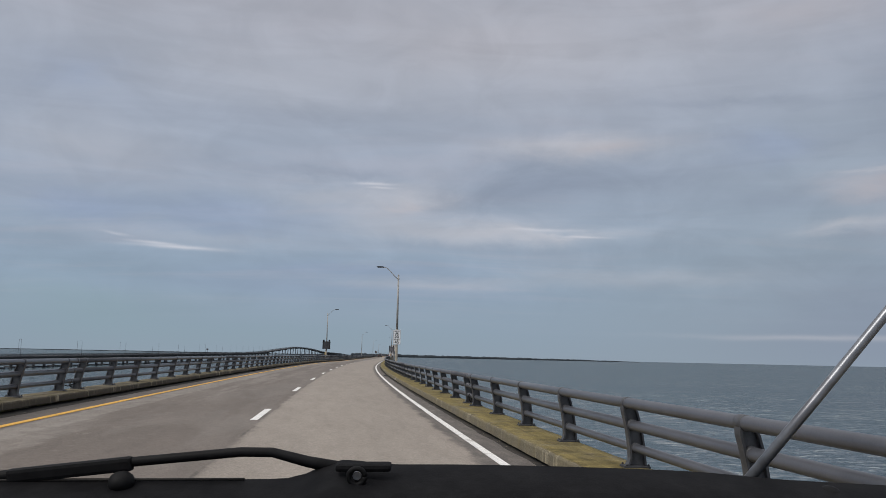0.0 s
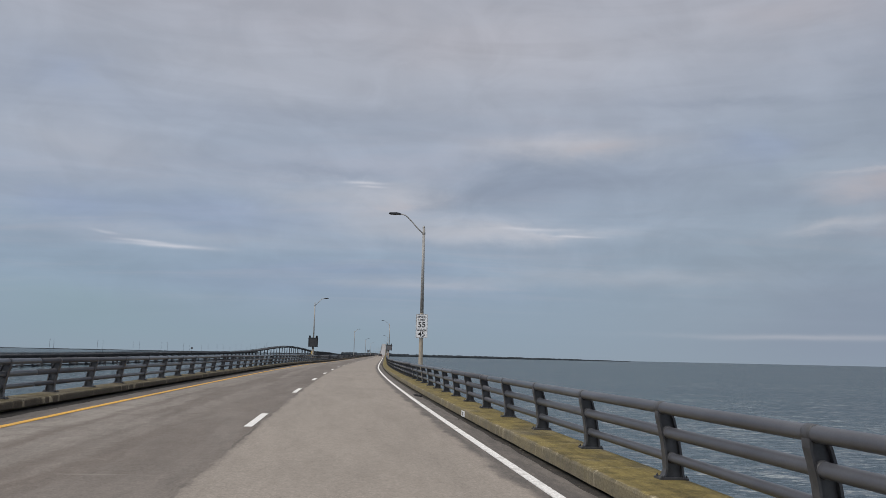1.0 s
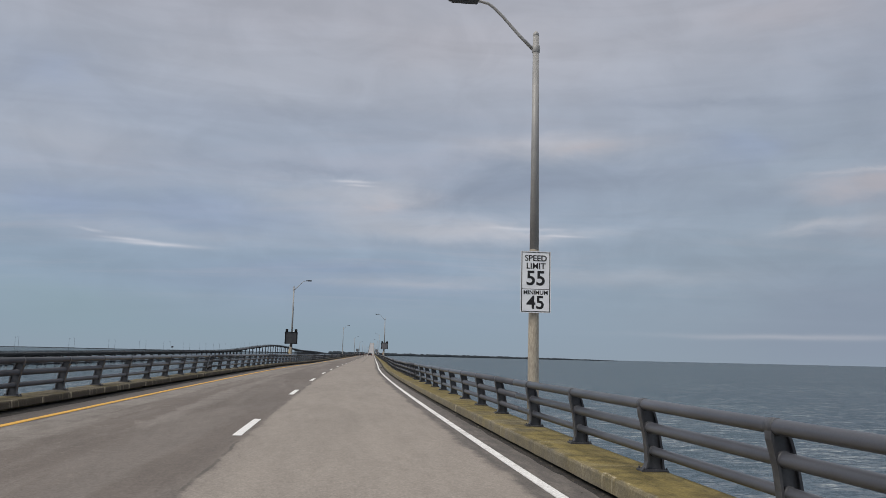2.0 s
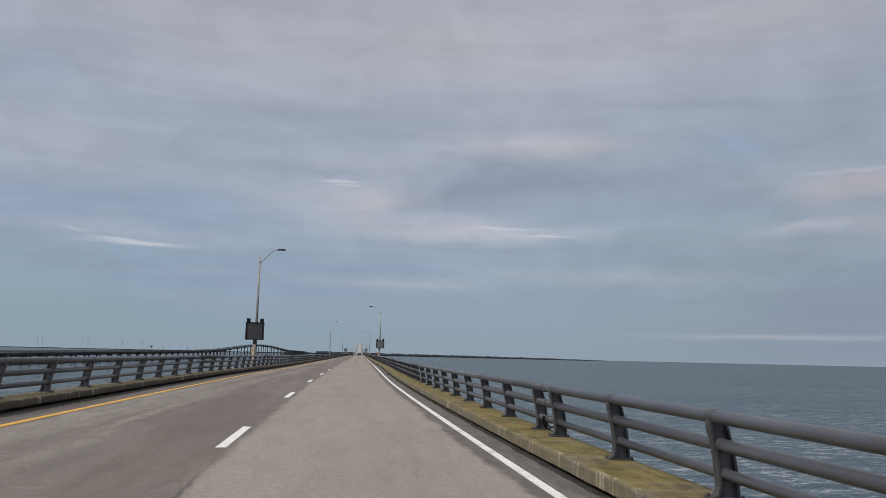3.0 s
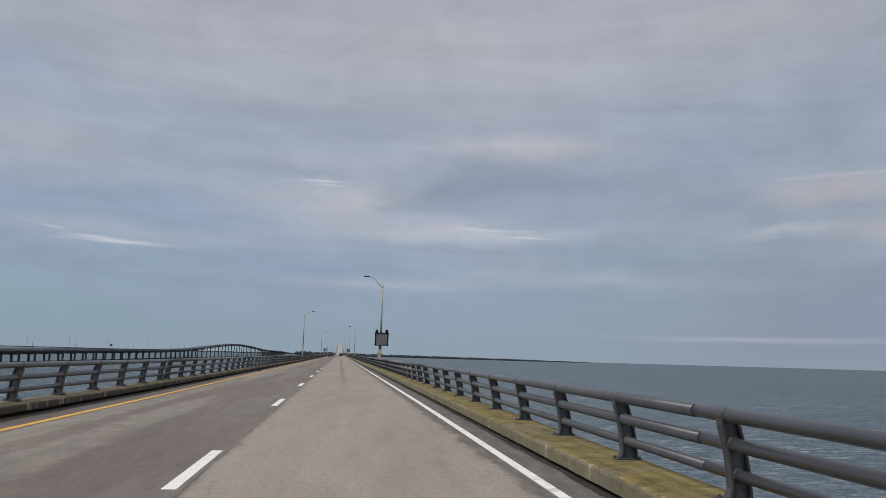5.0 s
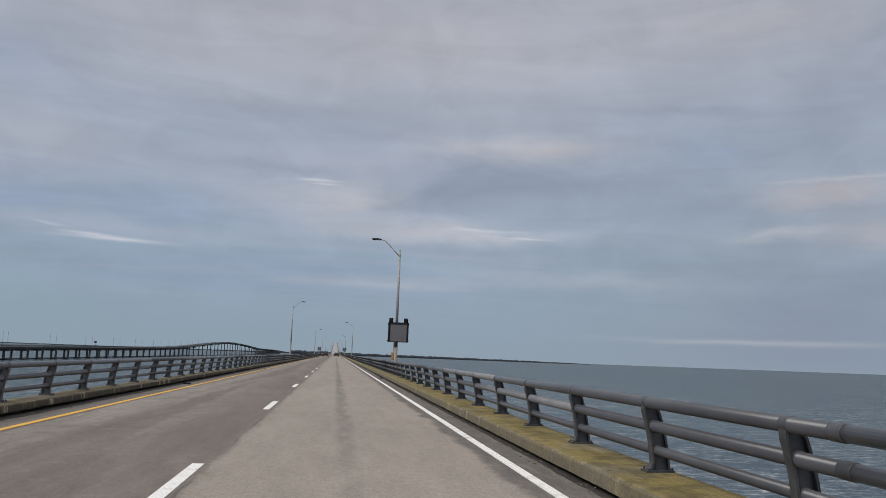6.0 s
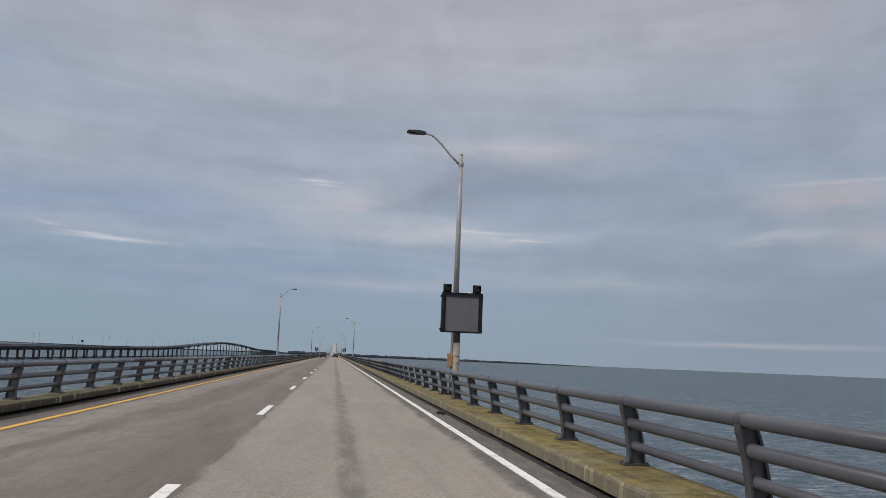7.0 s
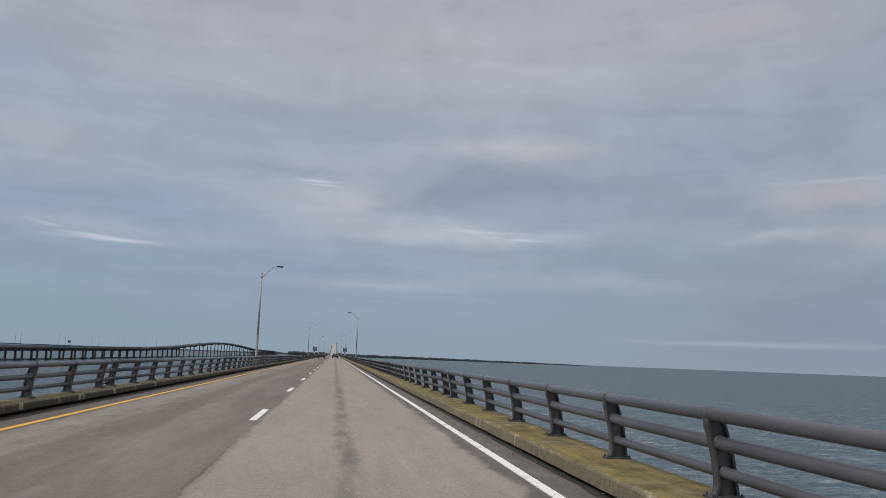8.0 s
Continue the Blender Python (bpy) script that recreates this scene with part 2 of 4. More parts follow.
def road_paint(nt, p):
    plan = nt.nodes.new("ShaderNodeUVMap")
    plan.uv_map = "plan"
    uv = plan.outputs[0]
    sep = node(nt, "ShaderNodeSeparateXYZ", {"Vector": uv}).outputs
    s, u = sep["X"], sep["Y"]
    wob = maths(nt, "MULTIPLY", maths(nt, "SUBTRACT", noised(nt, scaled(nt, uv, (0.55, 0.6, 1)), 1.0, 7, 0.7), 0.5), 0.8)
    uw = maths(nt, "ADD", u, wob)
    # two paving strips, meeting beside the lane dashes
    strip = ramp(nt, maths(nt, "MULTIPLY_ADD", maths(nt, "MULTIPLY_ADD", wob, 0.45, u), 0.1, 0.5), [(0.505, 0.0), (0.525, 1.0)])
    col = mixed(nt, strip, (0.137, 0.115, 0.099), (0.264, 0.230, 0.198))
    left = ramp(nt, maths(nt, "MULTIPLY_ADD", u, 0.1, 0.5), [(0.495, 1.0), (0.53, 0.0)])
    # long pale bands drawn out by traffic in the left lane, strongest towards the yellow line
    outer = ramp(nt, maths(nt, "MULTIPLY", u, -0.2), [(0.12, 0.25), (0.42, 1.0)])
    band = ramp(nt, noised(nt, scaled(nt, node(nt, "ShaderNodeCombineXYZ", {"X": s, "Y": uw, "Z": 0.0}).outputs[0], (0.035, 1.25, 1), (2, 5, 0)), 1.0, 3, 0.5), [(0.47, 0.0), (0.57, 1.0)])
    frayed = ramp(nt, noised(nt, scaled(nt, uv, (1.3, 1.6, 1), (6, 1, 0)), 1.0, 8, 0.72), [(0.32, 0.2), (0.58, 1.0)])
    col = mixed(nt, maths(nt, "MULTIPLY", maths(nt, "MULTIPLY", band, frayed), maths(nt, "MULTIPLY", maths(nt, "MULTIPLY", left, outer), 0.75)), col, (0.230, 0.205, 0.182))
    scuff = ramp(nt, noised(nt, scaled(nt, uv, (0.10, 0.75, 1)), 1.0, 5, 0.58, 0.6), [(0.49, 0.0), (0.60, 1.0)])
    col = mixed(nt, maths(nt, "MULTIPLY", scuff, maths(nt, "MULTIPLY_ADD", left, 0.22, 0.05)), col, (0.225, 0.202, 0.181))
    # scrapes across the lane and flakes of dust
    scrape = ramp(nt, noised(nt, scaled(nt, uv, (2.4, 0.42, 1), (8, 3, 0)), 1.0, 6, 0.68, 0.2), [(0.62, 0.0), (0.70, 1.0)])
    col = mixed(nt, maths(nt, "MULTIPLY", scrape, maths(nt, "MULTIPLY_ADD", left, 0.45, 0.06)), col, (0.27, 0.245, 0.215))
    dust = ramp(nt, noised(nt, scaled(nt, uv, (2.0, 3.0, 1), (2, 7, 0)), 1.0, 9, 0.78, 0.5), [(0.56, 0.0), (0.62, 1.0)])
    col = mixed(nt, maths(nt, "MULTIPLY", dust, maths(nt, "MULTIPLY", maths(nt, "MULTIPLY", left, outer), 0.40)), col, (0.26, 0.23, 0.195))
    # a dusty pale strip with a clear edge keeps beside the yellow line
    verge = ramp(nt, maths(nt, "ABSOLUTE", maths(nt, "MULTIPLY_ADD", wob, 0.6, maths(nt, "ADD", u, 3.12))), [(0.24, 1.0), (0.34, 0.0)])
    col = mixed(nt, maths(nt, "MULTIPLY", maths(nt, "MULTIPLY", verge, frayed), 0.62), col, (0.25, 0.226, 0.202))
    blot = ramp(nt, noised(nt, scaled(nt, uv, (0.12, 0.5, 1), (4, 9, 0)), 1.0, 5, 0.6), [(0.36, 0.93), (0.62, 1.03)])
    col = mixed(nt, 1.0, col, blot, "MULTIPLY")
    worn = ramp(nt, noised(nt, scaled(nt, uv, (0.5, 2.6, 1), (1, 3, 0)), 1.0, 8, 0.70), [(0.30, 0.90), (0.62, 1.05)])
    col = mixed(nt, 1.0, col, worn, "MULTIPLY")
    # oil down the middle of the right lane, and rough dark shoulders
    oil = ramp(nt, maths(nt, "ABSOLUTE", maths(nt, "SUBTRACT", maths(nt, "MULTIPLY_ADD", wob, 0.5, u), 1.72)), [(0.04, 1.0), (0.22, 0.0)])
    where = ramp(nt, maths(nt, "MULTIPLY", s, 0.002), [(0.30, 0.0), (0.36, 1.0)])
    patch = ramp(nt, noised(nt, scaled(nt, uv, (0.6, 2.4, 1)), 1.0, 8, 0.75), [(0.36, 0.05), (0.58, 1.0)])
    col = mixed(nt, maths(nt, "MULTIPLY", maths(nt, "MULTIPLY", oil, where), maths(nt, "MULTIPLY", patch, 0.62)), col, (0.085, 0.08, 0.075))
    edge = ramp(nt, maths(nt, "MULTIPLY", maths(nt, "ABSOLUTE", uw), 0.1), [(0.338, 0.0), (0.354, 1.0)])
    rough_edge = ramp(nt, noised(nt, scaled(nt, uv, (1.2, 5, 1)), 1.0, 8, 0.75), [(0.3, 0.55), (0.6, 1.0)])
    right_only = ramp(nt, maths(nt, "MULTIPLY_ADD", u, 0.1, 0.5), [(0.49, 0.55), (0.51, 1.0)])
    col = mixed(nt, maths(nt, "MULTIPLY", maths(nt, "MULTIPLY", edge, rough_edge), maths(nt, "MULTIPLY", right_only, 0.90)), col, (0.080, 0.071, 0.066))
    # grime gathered along the joint of the strips, and the seam with tar
    joint = ramp(nt, maths(nt, "ABSOLUTE", maths(nt, "MULTIPLY_ADD", wob, 0.5, maths(nt, "ADD", u, -0.08))), [(0.08, 1.0), (0.26, 0.0)])
    grime = ramp(nt, noised(nt, scaled(nt, uv, (0.9, 3.0, 1), (5, 2, 0)), 1.0, 8, 0.78), [(0.50, 0.0), (0.62, 1.0)])
    col = mixed(nt, maths(nt, "MULTIPLY", maths(nt, "MULTIPLY", joint, grime), 0.45), col, (0.10, 0.088, 0.078))
    seam = ramp(nt, maths(nt, "ABSOLUTE", maths(nt, "ADD", maths(nt, "ADD", u, -0.13), maths(nt, "MULTIPLY", wob, 0.35))), [(0.008, 1.0), (0.035, 0.0)])
    broken = ramp(nt, noised(nt, scaled(nt, uv, (0.22, 0.1, 1)), 1.0, 5, 0.7), [(0.42, 0.0), (0.58, 1.0)])
    col = mixed(nt, maths(nt, "MULTIPLY", maths(nt, "MULTIPLY", seam, broken), 0.7), col, (0.065, 0.058, 0.05))
    stones = ramp(nt, noised(nt, uv, 8.0, 6, 0.8), [(0.34, 0.90), (0.66, 1.09)])
    col = mixed(nt, 1.0, col, stones, "MULTIPLY")
    speck = ramp(nt, noised(nt, uv, 30.0, 3, 0.85), [(0.32, 0.80), (0.68, 1.17)])
    return mixed(nt, 1.0, col, speck, "MULTIPLY")


def make_water():
    m = bpy.data.materials.new("choppy_bay_water")
    m.use_nodes = True
    nt = m.node_tree
    bsdf = nt.nodes["Principled BSDF"]
    p = nt.nodes.new("ShaderNodeTexCoord").outputs["Object"]
    total = None
    for size, turn, amount, detail in (((0.07, 0.15, 1), 20, 0.35, 2), ((0.36, 0.85, 1), 14, 1.8, 5), ((1.3, 2.4, 1), -10, 1.6, 4)):
        n = nt.nodes.new("ShaderNodeTexNoise")
        nt.links.new(scaled(nt, p, size, turn=(0, 0, turn)), n.inputs["Vector"])
        n.inputs["Scale"].default_value, n.inputs["Detail"].default_value, n.inputs["Roughness"].default_value, n.inputs["Distortion"].default_value = 1.0, detail, 0.6, 0.5
        v = node(nt, "ShaderNodeVectorMath", {0: n.outputs["Color"], 1: (0.5, 0.5, 0.5)})
        v.operation = "SUBTRACT"
        w = node(nt, "ShaderNodeVectorMath", {0: v.outputs[0], 1: (amount * 0.7, amount * 1.15, 0)})
        w.operation = "MULTIPLY"
        if total is None:
            total = w.outputs[0]
        else:
            a = node(nt, "ShaderNodeVectorMath", {0: total, 1: w.outputs[0]})
            a.operation = "ADD"
            total = a.outputs[0]
    # gusts roughen some patches more than others
    gust = ramp(nt, noised(nt, scaled(nt, p, (0.008, 0.016, 1), turn=(0, 0, 30)), 1.0, 4, 0.55, 0.6), [(0.35, 0.75), (0.65, 1.2)])
    g = node(nt, "ShaderNodeVectorMath", {0: total, 1: gust})
    g.operation = "MULTIPLY"
    up = node(nt, "ShaderNodeVectorMath", {0: g.outputs[0], 1: (0, 0, 1)})
    up.operation = "ADD"
    unit = node(nt, "ShaderNodeVectorMath", {0: up.outputs[0]})
    unit.operation = "NORMALIZE"
    deep = mixed(nt, ramp(nt, noised(nt, p, 0.012, 4), [(0.35, 0.0), (0.65, 1.0)]), (0.017, 0.030, 0.033), (0.011, 0.020, 0.025))
    # wave faces hide each other at low angles, so the mirror never gets complete
    gloss = node(nt, "ShaderNodeFresnel", {"IOR": 1.33, "Normal": unit.outputs[0]}).outputs[0]
    gloss = ramp(nt, gloss, [(0.02, 0.015), (0.06, 0.025), (0.12, 0.085), (0.25, 0.185), (0.50, 0.31), (1.0, 0.41)], False)
    body = node(nt, "ShaderNodeBsdfDiffuse", {"Color": deep}).outputs[0]
    mirror = node(nt, "ShaderNodeBsdfGlossy", {"Color": (0.92, 0.98, 1.0, 1), "Roughness": 0.13, "Normal": unit.outputs[0]}).outputs[0]
    mix = node(nt, "ShaderNodeMixShader", {0: gloss, 1: body, 2: mirror}).outputs[0]
    nt.nodes.remove(bsdf)
    nt.links.new(mix, nt.nodes["Material Output"].inputs["Surface"])
    return m


ASPHALT = material("worn_asphalt", road_paint, 0.88, bump=grain(60, 5), strength=0.25, distance=0.01)
def kerb_paint(pale, algae, cover, dirt_shade=0.6, spray_shade=(0.185, 0.168, 0.135), face=HALF):
    def paint(nt, p):
        plan = nt.nodes.new("ShaderNodeUVMap")
        plan.uv_map = "plan"
        uv = plan.outputs[0]
        col = mixed(nt, ramp(nt, noised(nt, p, 0.7, 7, 0.65, 0.5), [(cover, 0.0), (cover + 0.18, 1.0)]), pale, algae)
        # dark grime in blotches, pale lime streaks across the top
        dark = ramp(nt, noised(nt, scaled(nt, p, (1, 1, 2)), 2.6, 6, 0.7), [(0.36, 0.50), (0.58, 1.0)])
        col = mixed(nt, 1.0, col, dark, "MULTIPLY")
        lime = ramp(nt, noised(nt, scaled(nt, uv, (1.6, 0.22, 1)), 2.0, 5, 0.7, 0.15), [(0.60, 0.0), (0.66, 1.0)])
        col = mixed(nt, maths(nt, "MULTIPLY", lime, 0.35), col, (0.42, 0.37, 0.24))
        smear = ramp(nt, noised(nt, scaled(nt, uv, (0.25, 6.0, 1), (3, 5, 0)), 1.0, 6, 0.7, 0.4), [(0.36, 0.75), (0.6, 1.06)])
        col = mixed(nt, 1.0, col, smear, "MULTIPLY")
        # road dirt on the kerb face, ragged above; on the left it also paints shade
        wide = maths(nt, "ABSOLUTE", node(nt, "ShaderNodeSeparateXYZ", {"Vector": uv}).outputs["Y"])
        ragged = maths(nt, "MULTIPLY_ADD", maths(nt, "SUBTRACT", noised(nt, scaled(nt, uv, (3, 3, 1)), 1.0, 6, 0.7), 0.5), 0.12, wide)
        splash_shade = ramp(nt, maths(nt, "SUBTRACT", ragged, face), [(0.005, 1.0), (0.045, 0.0)])
        col = mixed(nt, maths(nt, "MULTIPLY", splash_shade, dirt_shade), col, spray_shade)
        # pale chips along the arris and hairline cracks across
        arris = ramp(nt, maths(nt, "ABSOLUTE", maths(nt, "SUBTRACT", wide, face + 0.02)), [(0.015, 1.0), (0.045, 0.0)])
        chips = ramp(nt, noised(nt, scaled(nt, uv, (2.2, 6.0, 1), (1, 9, 0)), 1.0, 7, 0.75), [(0.56, 0.0), (0.64, 1.0)])
        col = mixed(nt, maths(nt, "MULTIPLY", maths(nt, "MULTIPLY", arris, chips), 0.7), col, (0.46, 0.40, 0.28))
        bend = maths(nt, "MULTIPLY_ADD", noised(nt, scaled(nt, uv, (0.8, 2.0, 1)), 1.0, 5, 0.7), 0.5, node(nt, "ShaderNodeSeparateXYZ", {"Vector": uv}).outputs["X"])
        crack = ramp(nt, maths(nt, "ABSOLUTE", maths(nt, "SUBTRACT", maths(nt, "FRACT", maths(nt, "MULTIPLY", bend, 0.42)), 0.5)), [(0.004, 1.0), (0.012, 0.0)])
        col = mixed(nt, maths(nt, "MULTIPLY", crack, 0.28), col, (0.38, 0.33, 0.21))
        return mixed(nt, 1.0, col, ramp(nt, noised(nt, p, 38, 3, 0.8), [(0.3, 0.7), (0.7, 1.2)]), "MULTIPLY")
    return paint


KERB = material("algae_stained_concrete", kerb_paint((0.225, 0.188, 0.110), (0.222, 0.172, 0.055), 0.34), 0.92, bump=grain(30, 6), strength=0.6, distance=0.015)
KERB_GREY = material("grey_stained_concrete", kerb_paint((0.205, 0.172, 0.115), (0.160, 0.128, 0.058), 0.42, 0.95, (0.058, 0.046, 0.032), HALF + SETBACK), 0.92, bump=grain(30, 6), strength=0.6, distance=0.015)
CONCRETE = material("weathered_concrete", speckled((0.30, 0.28, 0.25), (0.20, 0.185, 0.165), 0.5, 9), 0.9, bump=grain(12), strength=0.3)
RAIL = material("weathered_grey_aluminium_rail", faint((0.092, 0.095, 0.108), (0.062, 0.065, 0.076), 0.8, 60), 0.34, bump=grain(70), strength=0.08, distance=0.003)
NEW_RAIL = material("pale_newer_aluminium_rail", faint((0.25, 0.25, 0.265), (0.17, 0.17, 0.185), 1.2, 60), 0.45, bump=grain(70), strength=0.08, distance=0.003)
POST = material("cast_grey_post_metal", faint((0.078, 0.080, 0.088), (0.036, 0.037, 0.042), 4.0, 50), 0.45, bump=grain(50), strength=0.2, distance=0.004)
WHITE_LINE = material("worn_white_road_paint", speckled((0.76, 0.745, 0.72), (0.40, 0.37, 0.34), 3.0, 40, (0.50, 0.78)), 0.75)
YELLOW_LINE = material("worn_yellow_road_paint", speckled((0.70, 0.385, 0.065), (0.40, 0.25, 0.09), 2.5, 40, (0.50, 0.80)), 0.75)
GALV = material("galvanised_grey_steel", faint((0.34, 0.33, 0.315), (0.26, 0.253, 0.245), 1.5, 40), 0.5, 0.1)
TANNED = material("tan_stained_steel", speckled((0.42, 0.365, 0.285), (0.33, 0.295, 0.245), 1.2, 30, stretch=(1, 1, 0.3)), 0.7)
LAMPHEAD = material("dark_lamp_housing", speckled((0.025, 0.026, 0.03), (0.04, 0.04, 0.045), 6), 0.45)
BLACK = material("black_sign_housing", speckled((0.009, 0.009, 0.011), (0.017, 0.017, 0.019), 5, 30), 0.55, ior=1.3)
SCREEN = material("unlit_sign_face", faint((0.125, 0.120, 0.128), (0.15, 0.143, 0.15), 2.0, 60), 0.3)
SCREEN_DARK = material("dark_sign_face", speckled((0.040, 0.040, 0.043), (0.055, 0.054, 0.056), 2.0, 60), 0.3)
PALE_PIPE = material("pale_grey_conduit", faint((0.62, 0.62, 0.61), (0.50, 0.50, 0.49), 2.0, 40), 0.5)
POLE_DARK = material("dark_grey_steel_and_shadow", speckled((0.062, 0.064, 0.066), (0.085, 0.083, 0.078), 1.4, 30, stretch=(1, 1, 0.3)), 0.6)
BOX_RUST = material("rust_stained_box", speckled((0.40, 0.235, 0.125), (0.30, 0.155, 0.075), 7, 40), 0.7)
HAZED_DECK = material("haze_paled_roadway", speckled((0.34, 0.335, 0.34), (0.28, 0.275, 0.28), 0.03, 0.4), 0.9)
SIGN_WHITE = material("white_sign_sheeting", speckled((0.82, 0.83, 0.84), (0.74, 0.75, 0.77), 3), 0.45)
SIGN_BLACK = material("black_sign_letters", (0.012, 0.012, 0.012), 0.5)
BOX_YELLOW = material("faded_yellow_box", speckled((0.58, 0.41, 0.15), (0.44, 0.30, 0.12), 8, 40), 0.6)
AMBER = material("amber_lens", (0.06, 0.03, 0.012), 0.25)
GRIT = material("brown_gutter_grit", speckled((0.06, 0.05, 0.04), (0.20, 0.175, 0.14), 9.0, 0, (0.42, 0.62)), 0.95)
LIME = material("pale_lime_mortar", speckled((0.40, 0.36, 0.25), (0.26, 0.22, 0.13), 9.0, 40), 0.9)
SILT_SHADE = material("black_gutter_silt", speckled((0.016, 0.014, 0.012), (0.045, 0.038, 0.030), 6.0, 40), 0.9, bump=grain(40, 5), strength=0.6, distance=0.01)
SEA = make_water()
WOODS = material("distant_dark_woods", speckled((0.013, 0.020, 0.028), (0.022, 0.030, 0.038), 0.02, 0.2), 0.95)
FAR_STEEL = material("far_bridge_dark_concrete", speckled((0.062, 0.064, 0.070), (0.045, 0.047, 0.054), 0.05, 0.6), 0.85)
SEAL = material("brown_grey_seal", speckled((0.020, 0.017, 0.015), (0.012, 0.011, 0.010), 12, 60), 0.7)
PLASTIC = material("black_car_plastic", speckled((0.004, 0.004, 0.005), (0.008, 0.008, 0.009), 20, 90), 0.75, bump=grain(220), strength=0.15, distance=0.002, ior=1.2)
RUBBER = material("black_wiper_rubber", speckled((0.004, 0.004, 0.0045), (0.008, 0.008, 0.009), 15, 80), 0.65, ior=1.25)
CHROME = material("dull_aerial_metal", speckled((0.22, 0.23, 0.25), (0.15, 0.155, 0.17), 40), 0.35, 0.6)
CAR_PAINT = material("dark_car_paint", speckled((0.02, 0.022, 0.026), (0.03, 0.03, 0.034), 3), 0.3)
GLASS = material("car_glass", (0.02, 0.025, 0.03), 0.08)
TAIL = material("red_tail_lens", (0.30, 0.02, 0.015), 0.3)


# ---- mesh helpers ----
def finish(name, bm, mat, smooth=False):
    me = bpy.data.meshes.new(name)
    bmesh.ops.recalc_face_normals(bm, faces=bm.faces)
    bm.to_mesh(me)
    bm.free()
    for m in (mat if isinstance(mat, (list, tuple)) else (mat,)):
        me.materials.append(m)
    if smooth:
        me.shade_smooth()
    return me


def part(name, bm, mat, parent, label="", smooth=False, place=None):
    me = bm if isinstance(bm, bpy.types.Mesh) else finish(name, bm, mat, smooth)
    ob = new(name, me)
    ob.parent = parent
    if place is not None:
        ob.matrix_basis = place
    if label:
        tagged(ob, label)
    return ob


def box(bm, lo, hi, bevel=0.0, m=None):
    """A box between two corners, with bevelled edges."""
    lo, hi = Vector(lo), Vector(hi)
    got = bmesh.ops.create_cube(bm, size=1, matrix=Matrix.LocRotScale((lo + hi) / 2, None, hi - lo))["verts"]
    if bevel:
        edges = list({e for v in got for e in v.link_edges})
        r = bmesh.ops.bevel(bm, geom=edges, offset=bevel, segments=2, affect="EDGES", profile=0.6)
        got = list({v for f in r["faces"] for v in f.verts} | {v for v in got if v.is_valid})
    if m is not None:
        bmesh.ops.transform(bm, matrix=m, verts=got)
    return got


def tube(bm, pts, radii, sides=10, caps=True, flat=1.0):
    """A round bar through points; flat squeezes it across its first normal."""
    pts = [Vector(p) for p in pts]
    if isinstance(radii, (int, float)):
        radii = [radii] * len(pts)
    rings, side = [], None
    for i, p in enumerate(pts):
        t = (pts[min(i + 1, len(pts) - 1)] - pts[max(i - 1, 0)]).normalized()
        if side is None:
            side = t.cross(Vector((0, 0, 1)))
            if side.length < 0.05:
                side = Vector((1, 0, 0))
        side = (side - t * side.dot(t)).normalized()
        other = t.cross(side)
        rings.append([bm.verts.new(p + radii[i] * (math.cos(k) * side * flat + math.sin(k) * other)) for k in (2 * math.pi * j / sides for j in range(sides))])
    for a, b in zip(rings, rings[1:]):
        for j in range(sides):
            f = bm.faces.new((a[j], a[(j + 1) % sides], b[(j + 1) % sides], b[j]))
            f.smooth = True
    if caps:
        bm.faces.new(rings[0][::-1])
        bm.faces.new(rings[-1])


def prism(bm, outline, thickness, m=None):
    """An outline in the xz plane, thickened along y, centred."""
    a = [bm.verts.new((x, -thickness / 2, z)) for x, z in outline]
    b = [bm.verts.new((x, thickness / 2, z)) for x, z in outline]
    bm.faces.new(a)
    bm.faces.new(b[::-1])
    n = len(a)
    for i in range(n):
        bm.faces.new((a[i], b[i], b[(i + 1) % n], a[(i + 1) % n]))
    if m is not None:
        bmesh.ops.transform(bm, matrix=m, verts=a + b)


def stations(lo, hi):
    """Places along the road: close in the bend, wide on the straight."""
    s, out = lo, []
    while s < hi:
        out.append(s)
        s += 4 if s < 220 else 10 if s < 700 else 40
    return out + [hi]


def sweep(outline, ss, closed=True, plan=False, height=None, worn=None):
    """A profile of (u, z) points carried along the road."""
    bm = bmesh.new()
    uv = bm.loops.layers.uv.new("plan") if plan else None
    rows = []
    for s in ss:
        ring = [worn(s, j, u, z) for j, (u, z) in enumerate(outline)] if worn else outline
        rows.append([bm.verts.new(along(s, u, z + (height(s) if height else 0))[0]) for u, z in ring])
    n = len(outline)
    for i in range(len(ss) - 1):
        for j in range(n if closed else n - 1):
            k = (j + 1) % n
            f = bm.faces.new((rows[i][j], rows[i][k], rows[i + 1][k], rows[i + 1][j]))
            if plan:
                for loop, (s, u) in zip(f.loops, ((ss[i], outline[j][0]), (ss[i], outline[k][0]), (ss[i + 1], outline[k][0]), (ss[i + 1], outline[j][0]))):
                    loop[uv].uv = (s, u)
    if closed:
        bm.faces.new(rows[0][::-1])
        bm.faces.new(rows[-1])
    return bm


def setting(name, bm, mat, label, category="", smooth=False):
    return tagged(new(name, finish(name, bm, mat, smooth)), label, category or name.replace("_", " "), kind="structure")


def thing(name, m, label, category, group="", kind=""):
    ob = new(name)
    ob.empty_display_size = 0.3
    ob.matrix_basis = m
    return tagged(ob, label, category, group, kind)


# ---- the setting: water, deck, road, kerbs ----
START, END = -50.0, 2600.0


